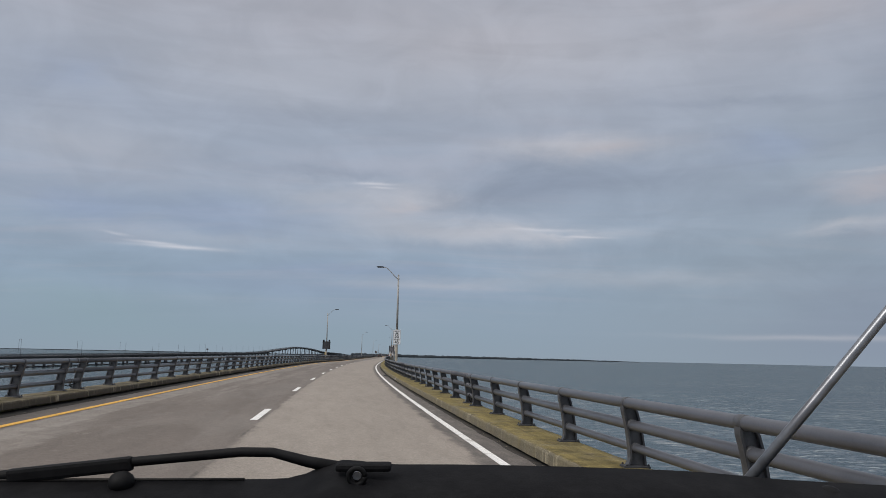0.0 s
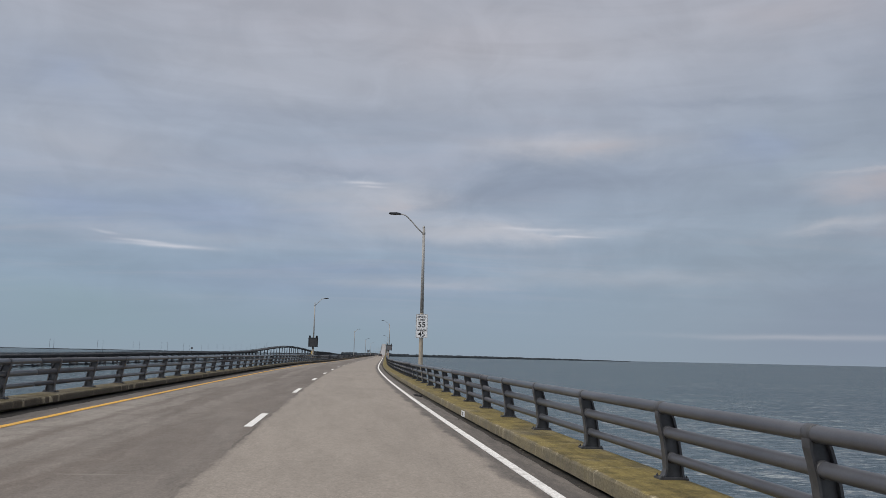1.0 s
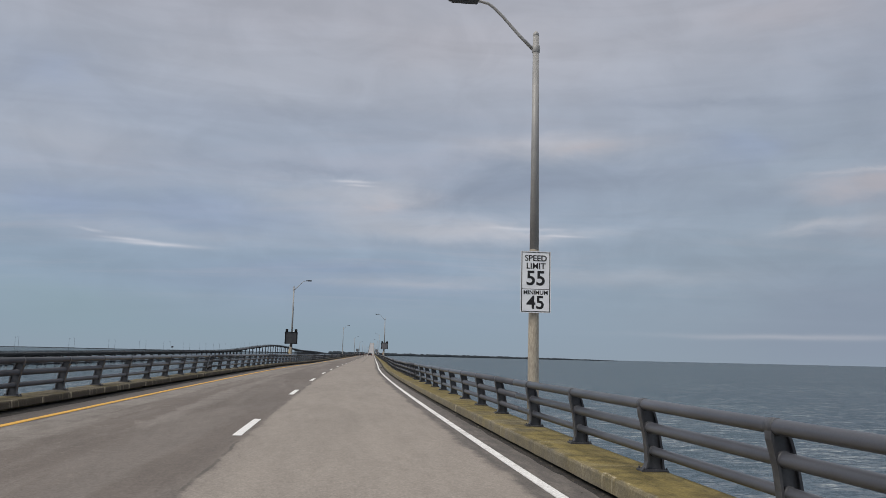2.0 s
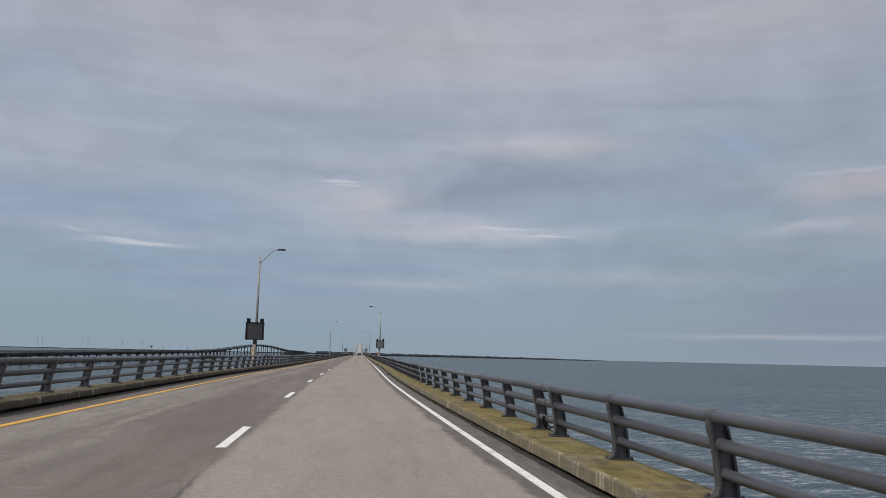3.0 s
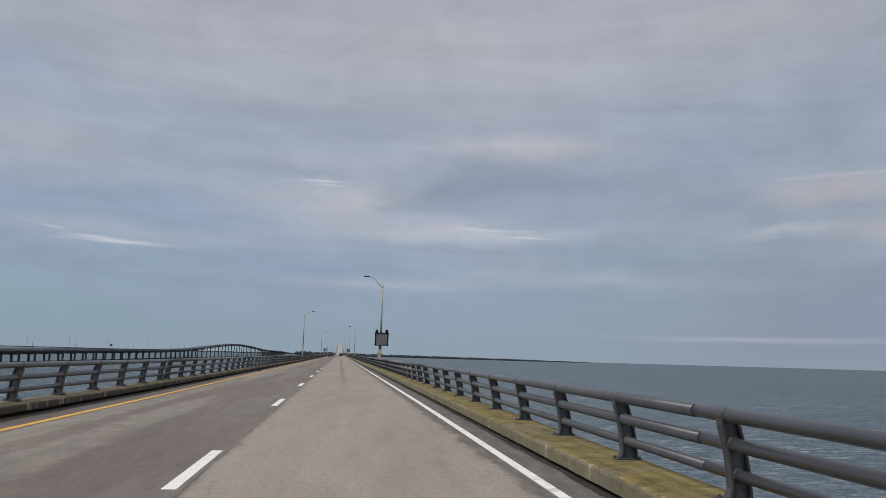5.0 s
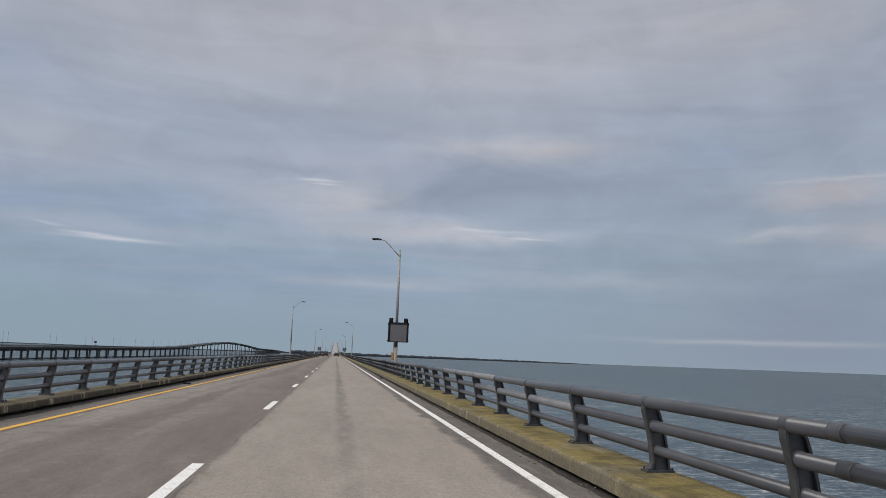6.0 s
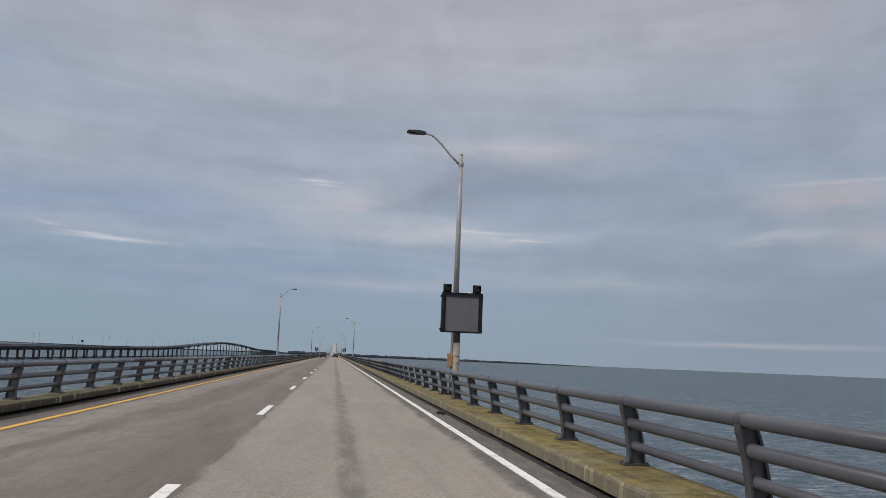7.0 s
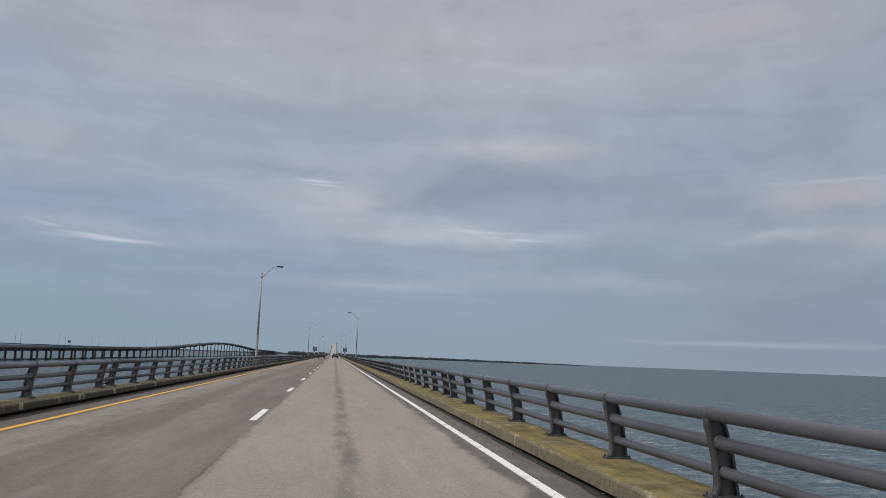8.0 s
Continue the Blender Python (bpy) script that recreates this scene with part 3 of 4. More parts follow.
def build_water():
    bm = bmesh.new()
    xs = [-4800, -1500, -400, -100, 0, 100, 400, 1500, 4800]
    ys = [-600, -100, 100, 400, 1000, 2500, 4900]
    grid = [[bm.verts.new((x, y, WATER)) for x in xs] for y in ys]
    for a, b in zip(grid, grid[1:]):
        for j in range(len(xs) - 1):
            bm.faces.new((a[j], a[j + 1], b[j + 1], b[j]))
    setting("water", bm, SEA, "grey-green choppy bay water under overcast sky", "water")


def build_deck():
    ss = stations(START, END)
    surface = [(-HALF - 0.1, -0.04), (-HALF + 0.02, -0.01), (-1.8, 0.006), (-0.25, 0.010), (0.3, 0.010), (1.8, 0.006), (HALF - 0.02, -0.01), (HALF + 0.1, -0.04)]
    # the far climb gets a lighter colour that stands in for distance haze
    setting("road_rising", sweep(surface, stations(1140, END), False, True), HAZED_DECK, "roadway climbing the far high span, paled by painted haze", "road")
    setting("road", sweep(surface, stations(START, 1140), False, True), ASPHALT,
            "worn grey asphalt two-lane bridge roadway with tar seam", "road")
    setting("bridge_deck", sweep([(-5.1, -0.045), (5.1, -0.045), (5.1, -0.28), (4.2, -0.34), (3.6, -1.25), (-3.6, -1.25), (-4.2, -0.34), (-5.1, -0.28)], ss), CONCRETE,
            "weathered concrete bridge deck on girders", "bridge deck")
    for side, where in ((1, "right"), (-1, "left")):
        face, under = (HALF, 0.04) if side > 0 else (HALF + SETBACK, 0.075)
        prof = [(face + 0.26, -0.02), (face + 0.26, under - 0.007), (face, under), (face + 0.004, 0.172), (face + 0.015, 0.198), (face + 0.04, 0.207), (5.0, 0.21), (5.08, 0.19), (5.09, 0.0)]

        def worn(s, j, u, z):
            """Chipped arris and uneven face; the hidden points stay."""
            if not 2 <= j <= 5 or not -10 < s < 262:
                return u, z
            a = 0.006 * noise.noise((s * 1.7, j * 0.6, side * 9.0)) + 0.003 * noise.noise((s * 6.1, j * 1.3, side * 4.0))
            chip = max(0.0, noise.noise((s * 0.9, 3.0 + side, 7.0)) - 0.42) * 0.10 if j in (3, 4) else 0.0
            return u + side * (abs(a) * 0.6 + chip * 0.6), z + a - chip * 0.7
        near = [START + 4 * k for k in range(10)] + [-10 + 0.3 * k for k in range(907)] + [q for q in ss if q > 263]
        setting("kerb_" + where, sweep([(side * u, z) for u, z in prof], near, True, True, worn=worn), KERB if side > 0 else KERB_GREY, "low concrete kerb stained yellow-brown with algae" if side > 0 else "low brown weathered concrete kerb set back from road", "kerb")
        # silt on the shoulder; under the kerb its black also paints the gap's shade
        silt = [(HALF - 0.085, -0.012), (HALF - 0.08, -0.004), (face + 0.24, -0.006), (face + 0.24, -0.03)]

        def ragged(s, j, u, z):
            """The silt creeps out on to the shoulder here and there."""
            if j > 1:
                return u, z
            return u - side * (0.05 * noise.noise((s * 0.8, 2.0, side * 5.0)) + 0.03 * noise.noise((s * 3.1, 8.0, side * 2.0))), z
        setting("gutter_" + where, sweep([(side * u, z) for u, z in silt], [q for q in near if q < 700], True, True, worn=ragged), SILT_SHADE, "black damp silt in the gutter under the kerb", "gutter")
    lines = stations(START, 1200)
    flat = lambda u0, u1: sweep([(u0, 0.003), (u1, 0.003), (u1, -0.008), (u0, -0.008)], lines)
    setting("edge_line_white", flat(3.685, 3.805), WHITE_LINE, "solid white painted edge line on asphalt", "road marking")
    setting("edge_line_yellow", flat(-3.64, -3.51), YELLOW_LINE, "solid yellow painted edge line on asphalt", "road marking")
    bm = bmesh.new()
    box(bm, (-0.07, 0, -0.006), (0.07, 3.05, 0.002))
    mesh = finish("lane_dash", bm, WHITE_LINE)
    n0 = -3
    for n in range(n0, 60):
        s = DASH + n * 12.192
        ob = new("lane_dash", mesh)
        ob.matrix_basis = stand(s, 0.0, 0.0135)
        tagged(ob, "white painted lane dash on worn asphalt", "road marking", "lane dashes", "structure")


DASH = 3.375
MARKERS = (43.5,)


def build_kerb_joint(s, side):
    """Pale mortar lips either side of a dark slot, over the top and face of the kerb."""
    face, under = (HALF, 0.045) if side > 0 else (HALF + SETBACK, 0.08)
    path = [(face - 0.004, under), (face, 0.174), (face + 0.013, 0.201), (face + 0.04, 0.2105), (4.99, 0.2135), (4.99, 0.20), (face + 0.05, 0.195), (face + 0.02, 0.16), (face + 0.02, under)]
    for ds, wide, mat, name, label in ((-0.022, 0.02, LIME, "kerb_joint_lip", "pale mortar lip beside the kerb joint"), (0.0, 0.016, SILT_SHADE, "kerb_joint_slot", "dark slot of the kerb joint"), (0.02, 0.018, LIME, "kerb_joint_lip", "pale mortar lip beside the kerb joint")):
        setting(name, sweep([(side * u, z) for u, z in path], [s + ds - wide / 2, s + ds + wide / 2]), mat, label, "kerb joint")


def build_marker(s):
    m = stand(s, HALF - 0.004, 0.08) @ Matrix.Rotation(bank(s), 4, "Y")
    t = thing("kerb_marker", m, "small worn white marker plate on kerb face", "marker plate", "kerb markers")
    bm = bmesh.new()
    box(bm, (-0.012, -0.22, -0.035), (-0.0005, 0.22, 0.090), 0.002)
    plate = part("plate", bm, SIGN_WHITE, t)
    for y, wide in ((0.06, 0.05), (-0.04, 0.06)):
        bm = bmesh.new()
        box(bm, (-0.0145, y - wide / 2, -0.01), (-0.0118, y + wide / 2, 0.07))
        part("bar", bm, SIGN_BLACK, plate)


# ---- railings: one unit a span, nine posts each ----
def post_mesh(side):
    """A cast post of I-section: curved road-side flange, web, outer flange; it leans in towards the road at its head."""
    bm = bmesh.new()
    t, w = 0.022, 0.010
    rows = []
    for z, x0, x1, half in ((0.0, -0.155, 0.115, 0.062), (0.018, -0.125, 0.108, 0.056), (0.05, -0.100, 0.10, 0.050), (0.10, -0.087, 0.095, 0.048), (0.22, -0.095, 0.085, 0.046), (0.36, -0.115, 0.062, 0.046), (0.50, -0.145, 0.03, 0.046), (0.60, -0.172, 0.0, 0.048), (0.70, -0.178, -0.05, 0.05)):
        ring = [(x0, -half), (x0 + t, -half), (x0 + t, -w), (x1 - t, -w), (x1 - t, -half), (x1, -half), (x1, half), (x1 - t, half), (x1 - t, w), (x0 + t, w), (x0 + t, half), (x0, half)]
        rows.append([bm.verts.new((side * x, y, z)) for x, y in ring])
    for a, b in zip(rows, rows[1:]):
        for k in range(12):
            bm.faces.new((a[k], a[(k + 1) % 12], b[(k + 1) % 12], b[k]))
    bm.faces.new(rows[0][::-1])
    bm.faces.new(rows[-1])
    return finish("post", bm, POST)


def plate_mesh():
    bm = bmesh.new()
    box(bm, (-0.165, -0.085, -0.004), (0.135, 0.085, 0.020), 0.005)
    for x in (-0.135, 0.115):
        for y in (-0.068, 0.068):
            tube(bm, [(x, y, 0.022), (x, y, 0.036)], 0.013, 6)
            tube(bm, [(x, y, 0.036), (x, y, 0.044)], 0.007, 6)
    return finish("base_plate", bm, POST)


def collar_mesh(r):
    bm = bmesh.new()
    tube(bm, [(0, -0.055, 0), (0, -0.05, 0), (0, 0.05, 0), (0, 0.055, 0)], [r, r + 0.006, r + 0.006, r], 14)
    return finish("collar", bm, POST)


BAY = (UNIT - 1.2) / 26               # two posts stand close together at each expansion joint
POSTS = [0.6 + i * BAY for i in range(27)]
RAILS = (("top_rail", -0.12, 0.698, 0.060), ("middle_rail", -0.062, 0.457, 0.059), ("lower_rail", -0.02, 0.21, 0.050))


POST_MESH = {side: post_mesh(side) for side in (1, -1)}
PLATE_MESH = plate_mesh()
COLLARS = [collar_mesh(r) for _, _, _, r in RAILS]


def build_railing(side, third, slip):
    """A railing section a span long at the origin, running along +y; third tells which part of a unit it is, slip how far its posts are set on."""
    unit = thing("bridge_railing", Matrix(), "grey weathered metal three-rail bridge railing on kerb", "railing", "bridge railings")
    for name, x, z, r in RAILS:
        bm = bmesh.new()
        tube(bm, [(side * x, y, z) for y in (0.0, SPAN / 3, 2 * SPAN / 3, SPAN)], r, 16)
        rail = part(name, bm, RAIL, unit)
        if third == 0:
            bm = bmesh.new()
            tube(bm, [(side * x, y + slip, z) for y in (-0.075, -0.07, 0.07, 0.075)], [r, r + 0.005, r + 0.005, r], 16)
            part("splice_sleeve", bm, POST, rail)
    if third == 0:
        bm = bmesh.new()
        x = side * RAILS[2][1]
        for y in (0.12 + slip, 0.2 + slip):
            tube(bm, [(x - 0.05, y, 0.25), (x - 0.06, y + 0.01, 0.20), (x - 0.05, y, 0.12), (x - 0.01, y + 0.03, 0.06)], 0.011, 6)
        tube(bm, [(x, slip - 0.5, 0.15), (x - 0.01, slip - 0.1, 0.09), (x, slip + 0.15, 0.12), (x, slip + 0.5, 0.15)], 0.012, 6)
        part("bonding_cable", bm, RUBBER, unit, "black cable loop across the rail joint")
    for y in POSTS:
        y -= third * SPAN
        if not 0 <= y < SPAN or (slip > 0.5 and y > SPAN - 1):
            continue
        y += slip
        p = part("post", POST_MESH[side], None, unit, place=pose(0, y, 0))
        part("base_plate", PLATE_MESH, None, p, place=pose(0, 0, 0, 0, 0, 0 if side > 0 else 180))
        for mesh, (_, x, z, _) in zip(COLLARS, RAILS):
            part("collar", mesh, None, p, place=pose(side * x, 0, z))
    return unit


def lay(s, u, z):
    """Pose of a straight piece a span long that follows the deck from s on."""
    a, b = along(s, u, z)[0], along(s + SPAN, u, z)[0]
    y = (b - a).normalized()
    lean = bank(s + SPAN / 2)
    x = Vector((math.cos(lean), 0, -math.sin(lean)))
    x = (x - y * x.dot(y)).normalized()
    up = x.cross(y)
    return Matrix(((x.x, y.x, up.x, a.x), (x.y, y.y, up.y, a.y), (x.z, y.z, up.z, a.z), (0, 0, 0, 1)))


def build_railings():
    for side in (1, -1):
        first = {}
        n = -3
        while JOINT + n * SPAN < 500:
            s, third = JOINT + n * SPAN, n % 3
            m = lay(s + (0 if side > 0 else 0.5), side * 4.86, 0.21)
            slip = 0.0 if side < 0 else 0.36 if 66 < s < 112 else 0.52 if 112 < s < 150 else -0.36 if 206 < s < 229 else 0.0
            if (third, slip) in first:
                section = copy_thing(first[third, slip], m)
                if side > 0 and abs(s - JOINT - UNIT * 2) < 1:
                    # newer tubes here and there: three bays of the top rail, two of the middle one
                    for (_, x, z, r), i0, i1 in ((RAILS[0], 4, 7), (RAILS[1], 2, 5)):
                        bm = bmesh.new()
                        tube(bm, [(side * x, POSTS[i0] + 0.06, z), (side * x, POSTS[i1] - 0.06, z)], r + 0.0035, 16)
                        part("replaced_rail", bm, NEW_RAIL, section, "paler newer tube")
            else:
                first[third, slip] = build_railing(side, third, slip)
                first[third, slip].matrix_basis = m
            n += 1
        # beyond, the same railing goes on as one mesh
        far0 = JOINT + n * SPAN
        bm = bmesh.new()
        ss = stations(far0, END)
        for _, x, z, r in RAILS:
            tube(bm, [along(s, side * (4.86 + x), 0.21 + z)[0] for s in ss], r, 6)
        for k in range(int((1500 - far0) / BAY)):
            q = along(far0 + 0.6 + k * BAY, side * 4.86, 0.21)[0]
            box(bm, (-0.13, -0.05, 0), (0.08, 0.05, 0.69), 0, Matrix.Translation(q))
        tagged(new("distant_railing", finish("distant_railing", bm, RAIL)), "far run of grey metal bridge railing", "railing", kind="stuff")


def build_piers():
    bm = bmesh.new()
    box(bm, (-5.7, -1.2, -2.0), (5.7, 2.2, -1.26), 0.05)
    cap = finish("pier_cap", bm, CONCRETE)
    bm = bmesh.new()
    tube(bm, [(0, 0.5, WATER - 1.0), (0, 0.5, -1.95)], 0.68, 18)
    pile = finish("pile", bm, CONCRETE)
    for n in range(-3, 26):
        m = stand(JOINT + n * SPAN, 0)
        t = thing("bridge_bent", m, "concrete bent cap on cylindrical piles in water", "bridge pier", "bridge bents", "structure")
        part("pier_cap", cap, None, t)
        for x in (-4.2, 0, 4.2):
            part("pile", pile, None, t, place=pose(x, 0, 0))


# ---- street lamps, boards and signs ----
POLE_FOOT = -1.26


def build_lamp(label, low, split=2.6):
    """Lamp on a bracket of the bent; the arm reaches towards -x."""
    t = thing("street_lamp", Matrix(), label, "street lamp", "bridge street lamps")
    bm = bmesh.new()
    tube(bm, [(0, 0, POLE_FOOT), (0, 0, split)], [0.125, 0.125 - (split + 1.26) * 0.0066], 16, False)
    part("lower_pole", bm, low, t)
    bm = bmesh.new()
    tube(bm, [(0, 0, split - 0.01), (0, 0, 7.98)], [0.125 - (split + 1.26) * 0.0066, 0.064], 16)
    part("upper_pole", bm, GALV, t)
    bm = bmesh.new()
    tube(bm, [(0, 0, 7.97), (0, 0, 8.04), (0, 0, 8.09)], [0.062, 0.06, 0.02], 12)
    part("cap", bm, GALV, t)
    top = 0.09
    bm = bmesh.new()
    tube(bm, [(0, 0, 7.52 + top), (0, 0, 7.55 + top), (0, 0, 7.67 + top), (0, 0, 7.70 + top)], [0.065, 0.085, 0.085, 0.065], 12)
    part("clamp", bm, GALV, t)
    bm = bmesh.new()
    bend = [(-0.04, 7.58), (-0.35, 7.88), (-0.70, 8.26), (-0.90, 8.45), (-1.02, 8.53), (-1.18, 8.565), (-1.30, 8.57)]
    tube(bm, [(x, 0, z + top) for x, z in bend], [0.035, 0.034, 0.031, 0.03, 0.03, 0.03, 0.03], 10)
    part("arm", bm, GALV, t)
    bm = bmesh.new()
    shell = [(-1.22, 8.54), (-1.22, 8.61), (-1.45, 8.645), (-1.80, 8.635), (-1.86, 8.61), (-1.85, 8.565), (-1.5, 8.54)]
    prism(bm, [(x, z + top) for x, z in shell], 0.26)
    bmesh.ops.bevel(bm, geom=list(bm.edges), offset=0.02, segments=2, affect="EDGES")
    head = part("lamp_head", bm, LAMPHEAD, t, "dark flat cobra-head luminaire")
    bm = bmesh.new()
    box(bm, (-1.78, -0.09, 8.525 + top), (-1.48, 0.09, 8.546 + top), 0.008)
    part("lens", bm, LAMPHEAD, head)
    bm = bmesh.new()
    box(bm, (-0.26, -0.26, POLE_FOOT - 0.002), (0.26, 0.26, POLE_FOOT + 0.05), 0.01)
    part("foot_plate", bm, GALV, t)
    return t


def build_board(w=0.60, face=SCREEN, off=-0.08, rim=1.83):
    """A dark lamp-matrix board on its own post, tan below the rim and shadow-dark above; its face looks along -y."""
    t = thing("message_board", Matrix(), "unlit dark variable message board on a thick post", "message board", "message boards")
    bm = bmesh.new()
    tube(bm, [(off, 0.16, POLE_FOOT), (off, 0.16, rim - 0.004), (off, 0.16, rim)], [0.109, 0.109, 0.106], 20)
    post = part("post", bm, TANNED, t, "thick tan-stained round post")
    # above the rim a darker tube paints the shadow of the board on the post
    bm = bmesh.new()
    tube(bm, [(off, 0.16, rim - 0.01), (off, 0.16, 3.0)], 0.104, 20)
    part("shadowed_length", bm, POLE_DARK, post, "upper length coloured dark as the board's shadow")
    for z in (1.21, 1.42):
        bm = bmesh.new()
        tube(bm, [(off + 0.113 * math.cos(k), 0.16 + 0.113 * math.sin(k), z) for k in (2 * math.pi * j / 20 for j in range(21))], 0.006, 6)
        box(bm, (off + 0.02, 0.03, z - 0.018), (off + 0.05, 0.055, z + 0.018), 0.003)
        part("strap", bm, BLACK, post, "thin dark steel strap")
    bm = bmesh.new()
    z0, z1 = 2.14, 3.37
    box(bm, (-w, -0.09, z0), (w, 0.10, z1), 0.012)
    body = part("housing", bm, BLACK, t, "black sheet-metal housing")
    bm = bmesh.new()
    for lo, hi in (((-w, -0.15, z0), (-w + 0.085, -0.088, z1)), ((w - 0.085, -0.15, z0), (w, -0.088, z1)), ((-w + 0.085, -0.15, z0), (w - 0.085, -0.088, z0 + 0.045)), ((-w + 0.085, -0.15, z1 - 0.06), (w - 0.085, -0.088, z1))):
        box(bm, lo, hi, 0.006)
    part("frame", bm, BLACK, body)
    for x in (-w + 0.103, w - 0.103):
        bm = bmesh.new()
        box(bm, (x - 0.017, -0.125, z0 + 0.046), (x + 0.017, -0.1, z1 - 0.061), 0.004)
        part("inner_rib", bm, BLACK, body)
    bm = bmesh.new()
    box(bm, (-w + 0.084, -0.105, z0 + 0.043), (w - 0.084, -0.0885, z1 - 0.058))
    screen = part("screen", bm, face, body, "dull grey unlit display face")
    # bolts in the face, drip scratches, and a darker upper band
    for x, z in ((-0.28, 2.95), (0.22, 2.88), (-0.28, 2.52), (0.22, 2.45)):
        bm = bmesh.new()
        tube(bm, [(x, -0.109, z), (x, -0.104, z)], 0.012, 8)
        part("bolt", bm, BLACK, screen)
    bm = bmesh.new()
    box(bm, (-w + 0.121, -0.1085, z1 - 0.15), (w - 0.121, -0.1045, z1 - 0.0605))
    part("top_band", bm, SCREEN_DARK, screen)
    for z in (z0 + 0.05, z1 - 0.16):
        for lo, hi in ((-w - 0.035, -w - 0.002), (w + 0.002, w + 0.03)):
            bm = bmesh.new()
            box(bm, (lo, -0.06, z), (hi, 0.05, z + 0.08), 0.006)
            part("hinge", bm, BLACK, body)
    bm = bmesh.new()
    tube(bm, [(0.22, 0.0, z1 - 0.01), (0.22, 0.0, z1 + 0.035), (0.22, 0.0, z1 + 0.05)], [0.045, 0.045, 0.03], 12)
    part("photocell", bm, SIGN_WHITE, body, "small pale photocell on top")
    for x in (-w + 0.17, w - 0.17):
        bm = bmesh.new()
        box(bm, (x - 0.13, 0.0, z1 + 0.004), (x + 0.13, 0.05, z1 + 0.27), 0.008)
        box(bm, (x - 0.09, -0.06, z1 + 0.03), (x + 0.09, 0.0, z1 + 0.24), 0.01)
        b = part("beacon", bm, BLACK, t, "black beacon with hooded amber lens")
        bm = bmesh.new()
        tube(bm, [(x, -0.075, z1 + 0.135), (x, -0.058, z1 + 0.135)], 0.08, 16)
        part("lens", bm, AMBER, b)
        bm = bmesh.new()
        ring = [(math.cos(a), math.sin(a)) for a in (radians(-35 + 250 * k / 14) for k in range(15))]
        for r in (0.10, 0.092):
            va = [bm.verts.new((x + c * r, -0.05, z1 + 0.135 + q * r)) for c, q in ring]
            vb = [bm.verts.new((x + c * r, -0.25 + 0.10 * (1 - q) * 0.5, z1 + 0.12 + q * r)) for c, q in ring]
            for i in range(14):
                bm.faces.new((va[i], va[i + 1], vb[i + 1], vb[i]))
        part("visor", bm, BLACK, b)
    return t


def build_box(m, x, paint, label, away=1):
    """A flat steel box between lamp pole and board post; x is its middle, away the side on which its cable runs off."""
    t = thing("electrical_box", m, label, "electrical box", "electrical boxes")
    bm = bmesh.new()
    box(bm, (x - 0.115, -0.29, 1.07), (x + 0.115, -0.135, 1.48), 0.012)
    body = part("body", bm, paint, t)
    bm = bmesh.new()
    box(bm, (x - 0.125, -0.308, 1.08), (x + 0.125, -0.288, 1.495), 0.006)
    part("lid", bm, paint, body)
    for z in (1.16, 1.40):
        bm = bmesh.new()
        box(bm, (x - 0.01, -0.32, z - 0.014), (x + 0.05, -0.306, z + 0.014), 0.003)
        part("latch", bm, GALV, body)
    bm = bmesh.new()
    box(bm, (x - 0.04, -0.136, 1.15), (x + 0.04, -0.09, 1.42), 0.004)
    part("bracket", bm, GALV, body)
    bm = bmesh.new()
    tube(bm, [(x + 0.03 * away, -0.2, 1.48), (x + 0.03 * away, -0.2, 2.2), (x + 0.03 * away, -0.16, 2.6)], 0.038, 10)
    part("conduit", bm, PALE_PIPE, t, "pale conduit rising to the board")
    bm = bmesh.new()
    tube(bm, [(x + 0.02 * away, -0.21, 1.08), (x + 0.02 * away, -0.21, 0.90), (x + 0.06 * away, -0.2, 0.66), (x + 0.13 * away, -0.18, 0.45), (x + 0.14 * away, -0.17, 0.2), (x + 0.14 * away, -0.16, -1.2)], 0.022, 8)
    part("cable", bm, SIGN_WHITE, t, "white cable sleeve dropping below the box")


def words(text, size, mat, parent, m, name="lettering"):
    cu = bpy.data.curves.new(name, "FONT")
    cu.body, cu.size, cu.align_x, cu.align_y, cu.extrude, cu.offset = text, size, "CENTER", "CENTER", 0.0015, size * 0.018
    ob = new("draft", cu)
    me = bpy.data.meshes.new_from_object(ob)
    bpy.data.objects.remove(ob)
    me.materials.clear()
    me.materials.append(mat)
    return part(name, me, None, parent, place=m)


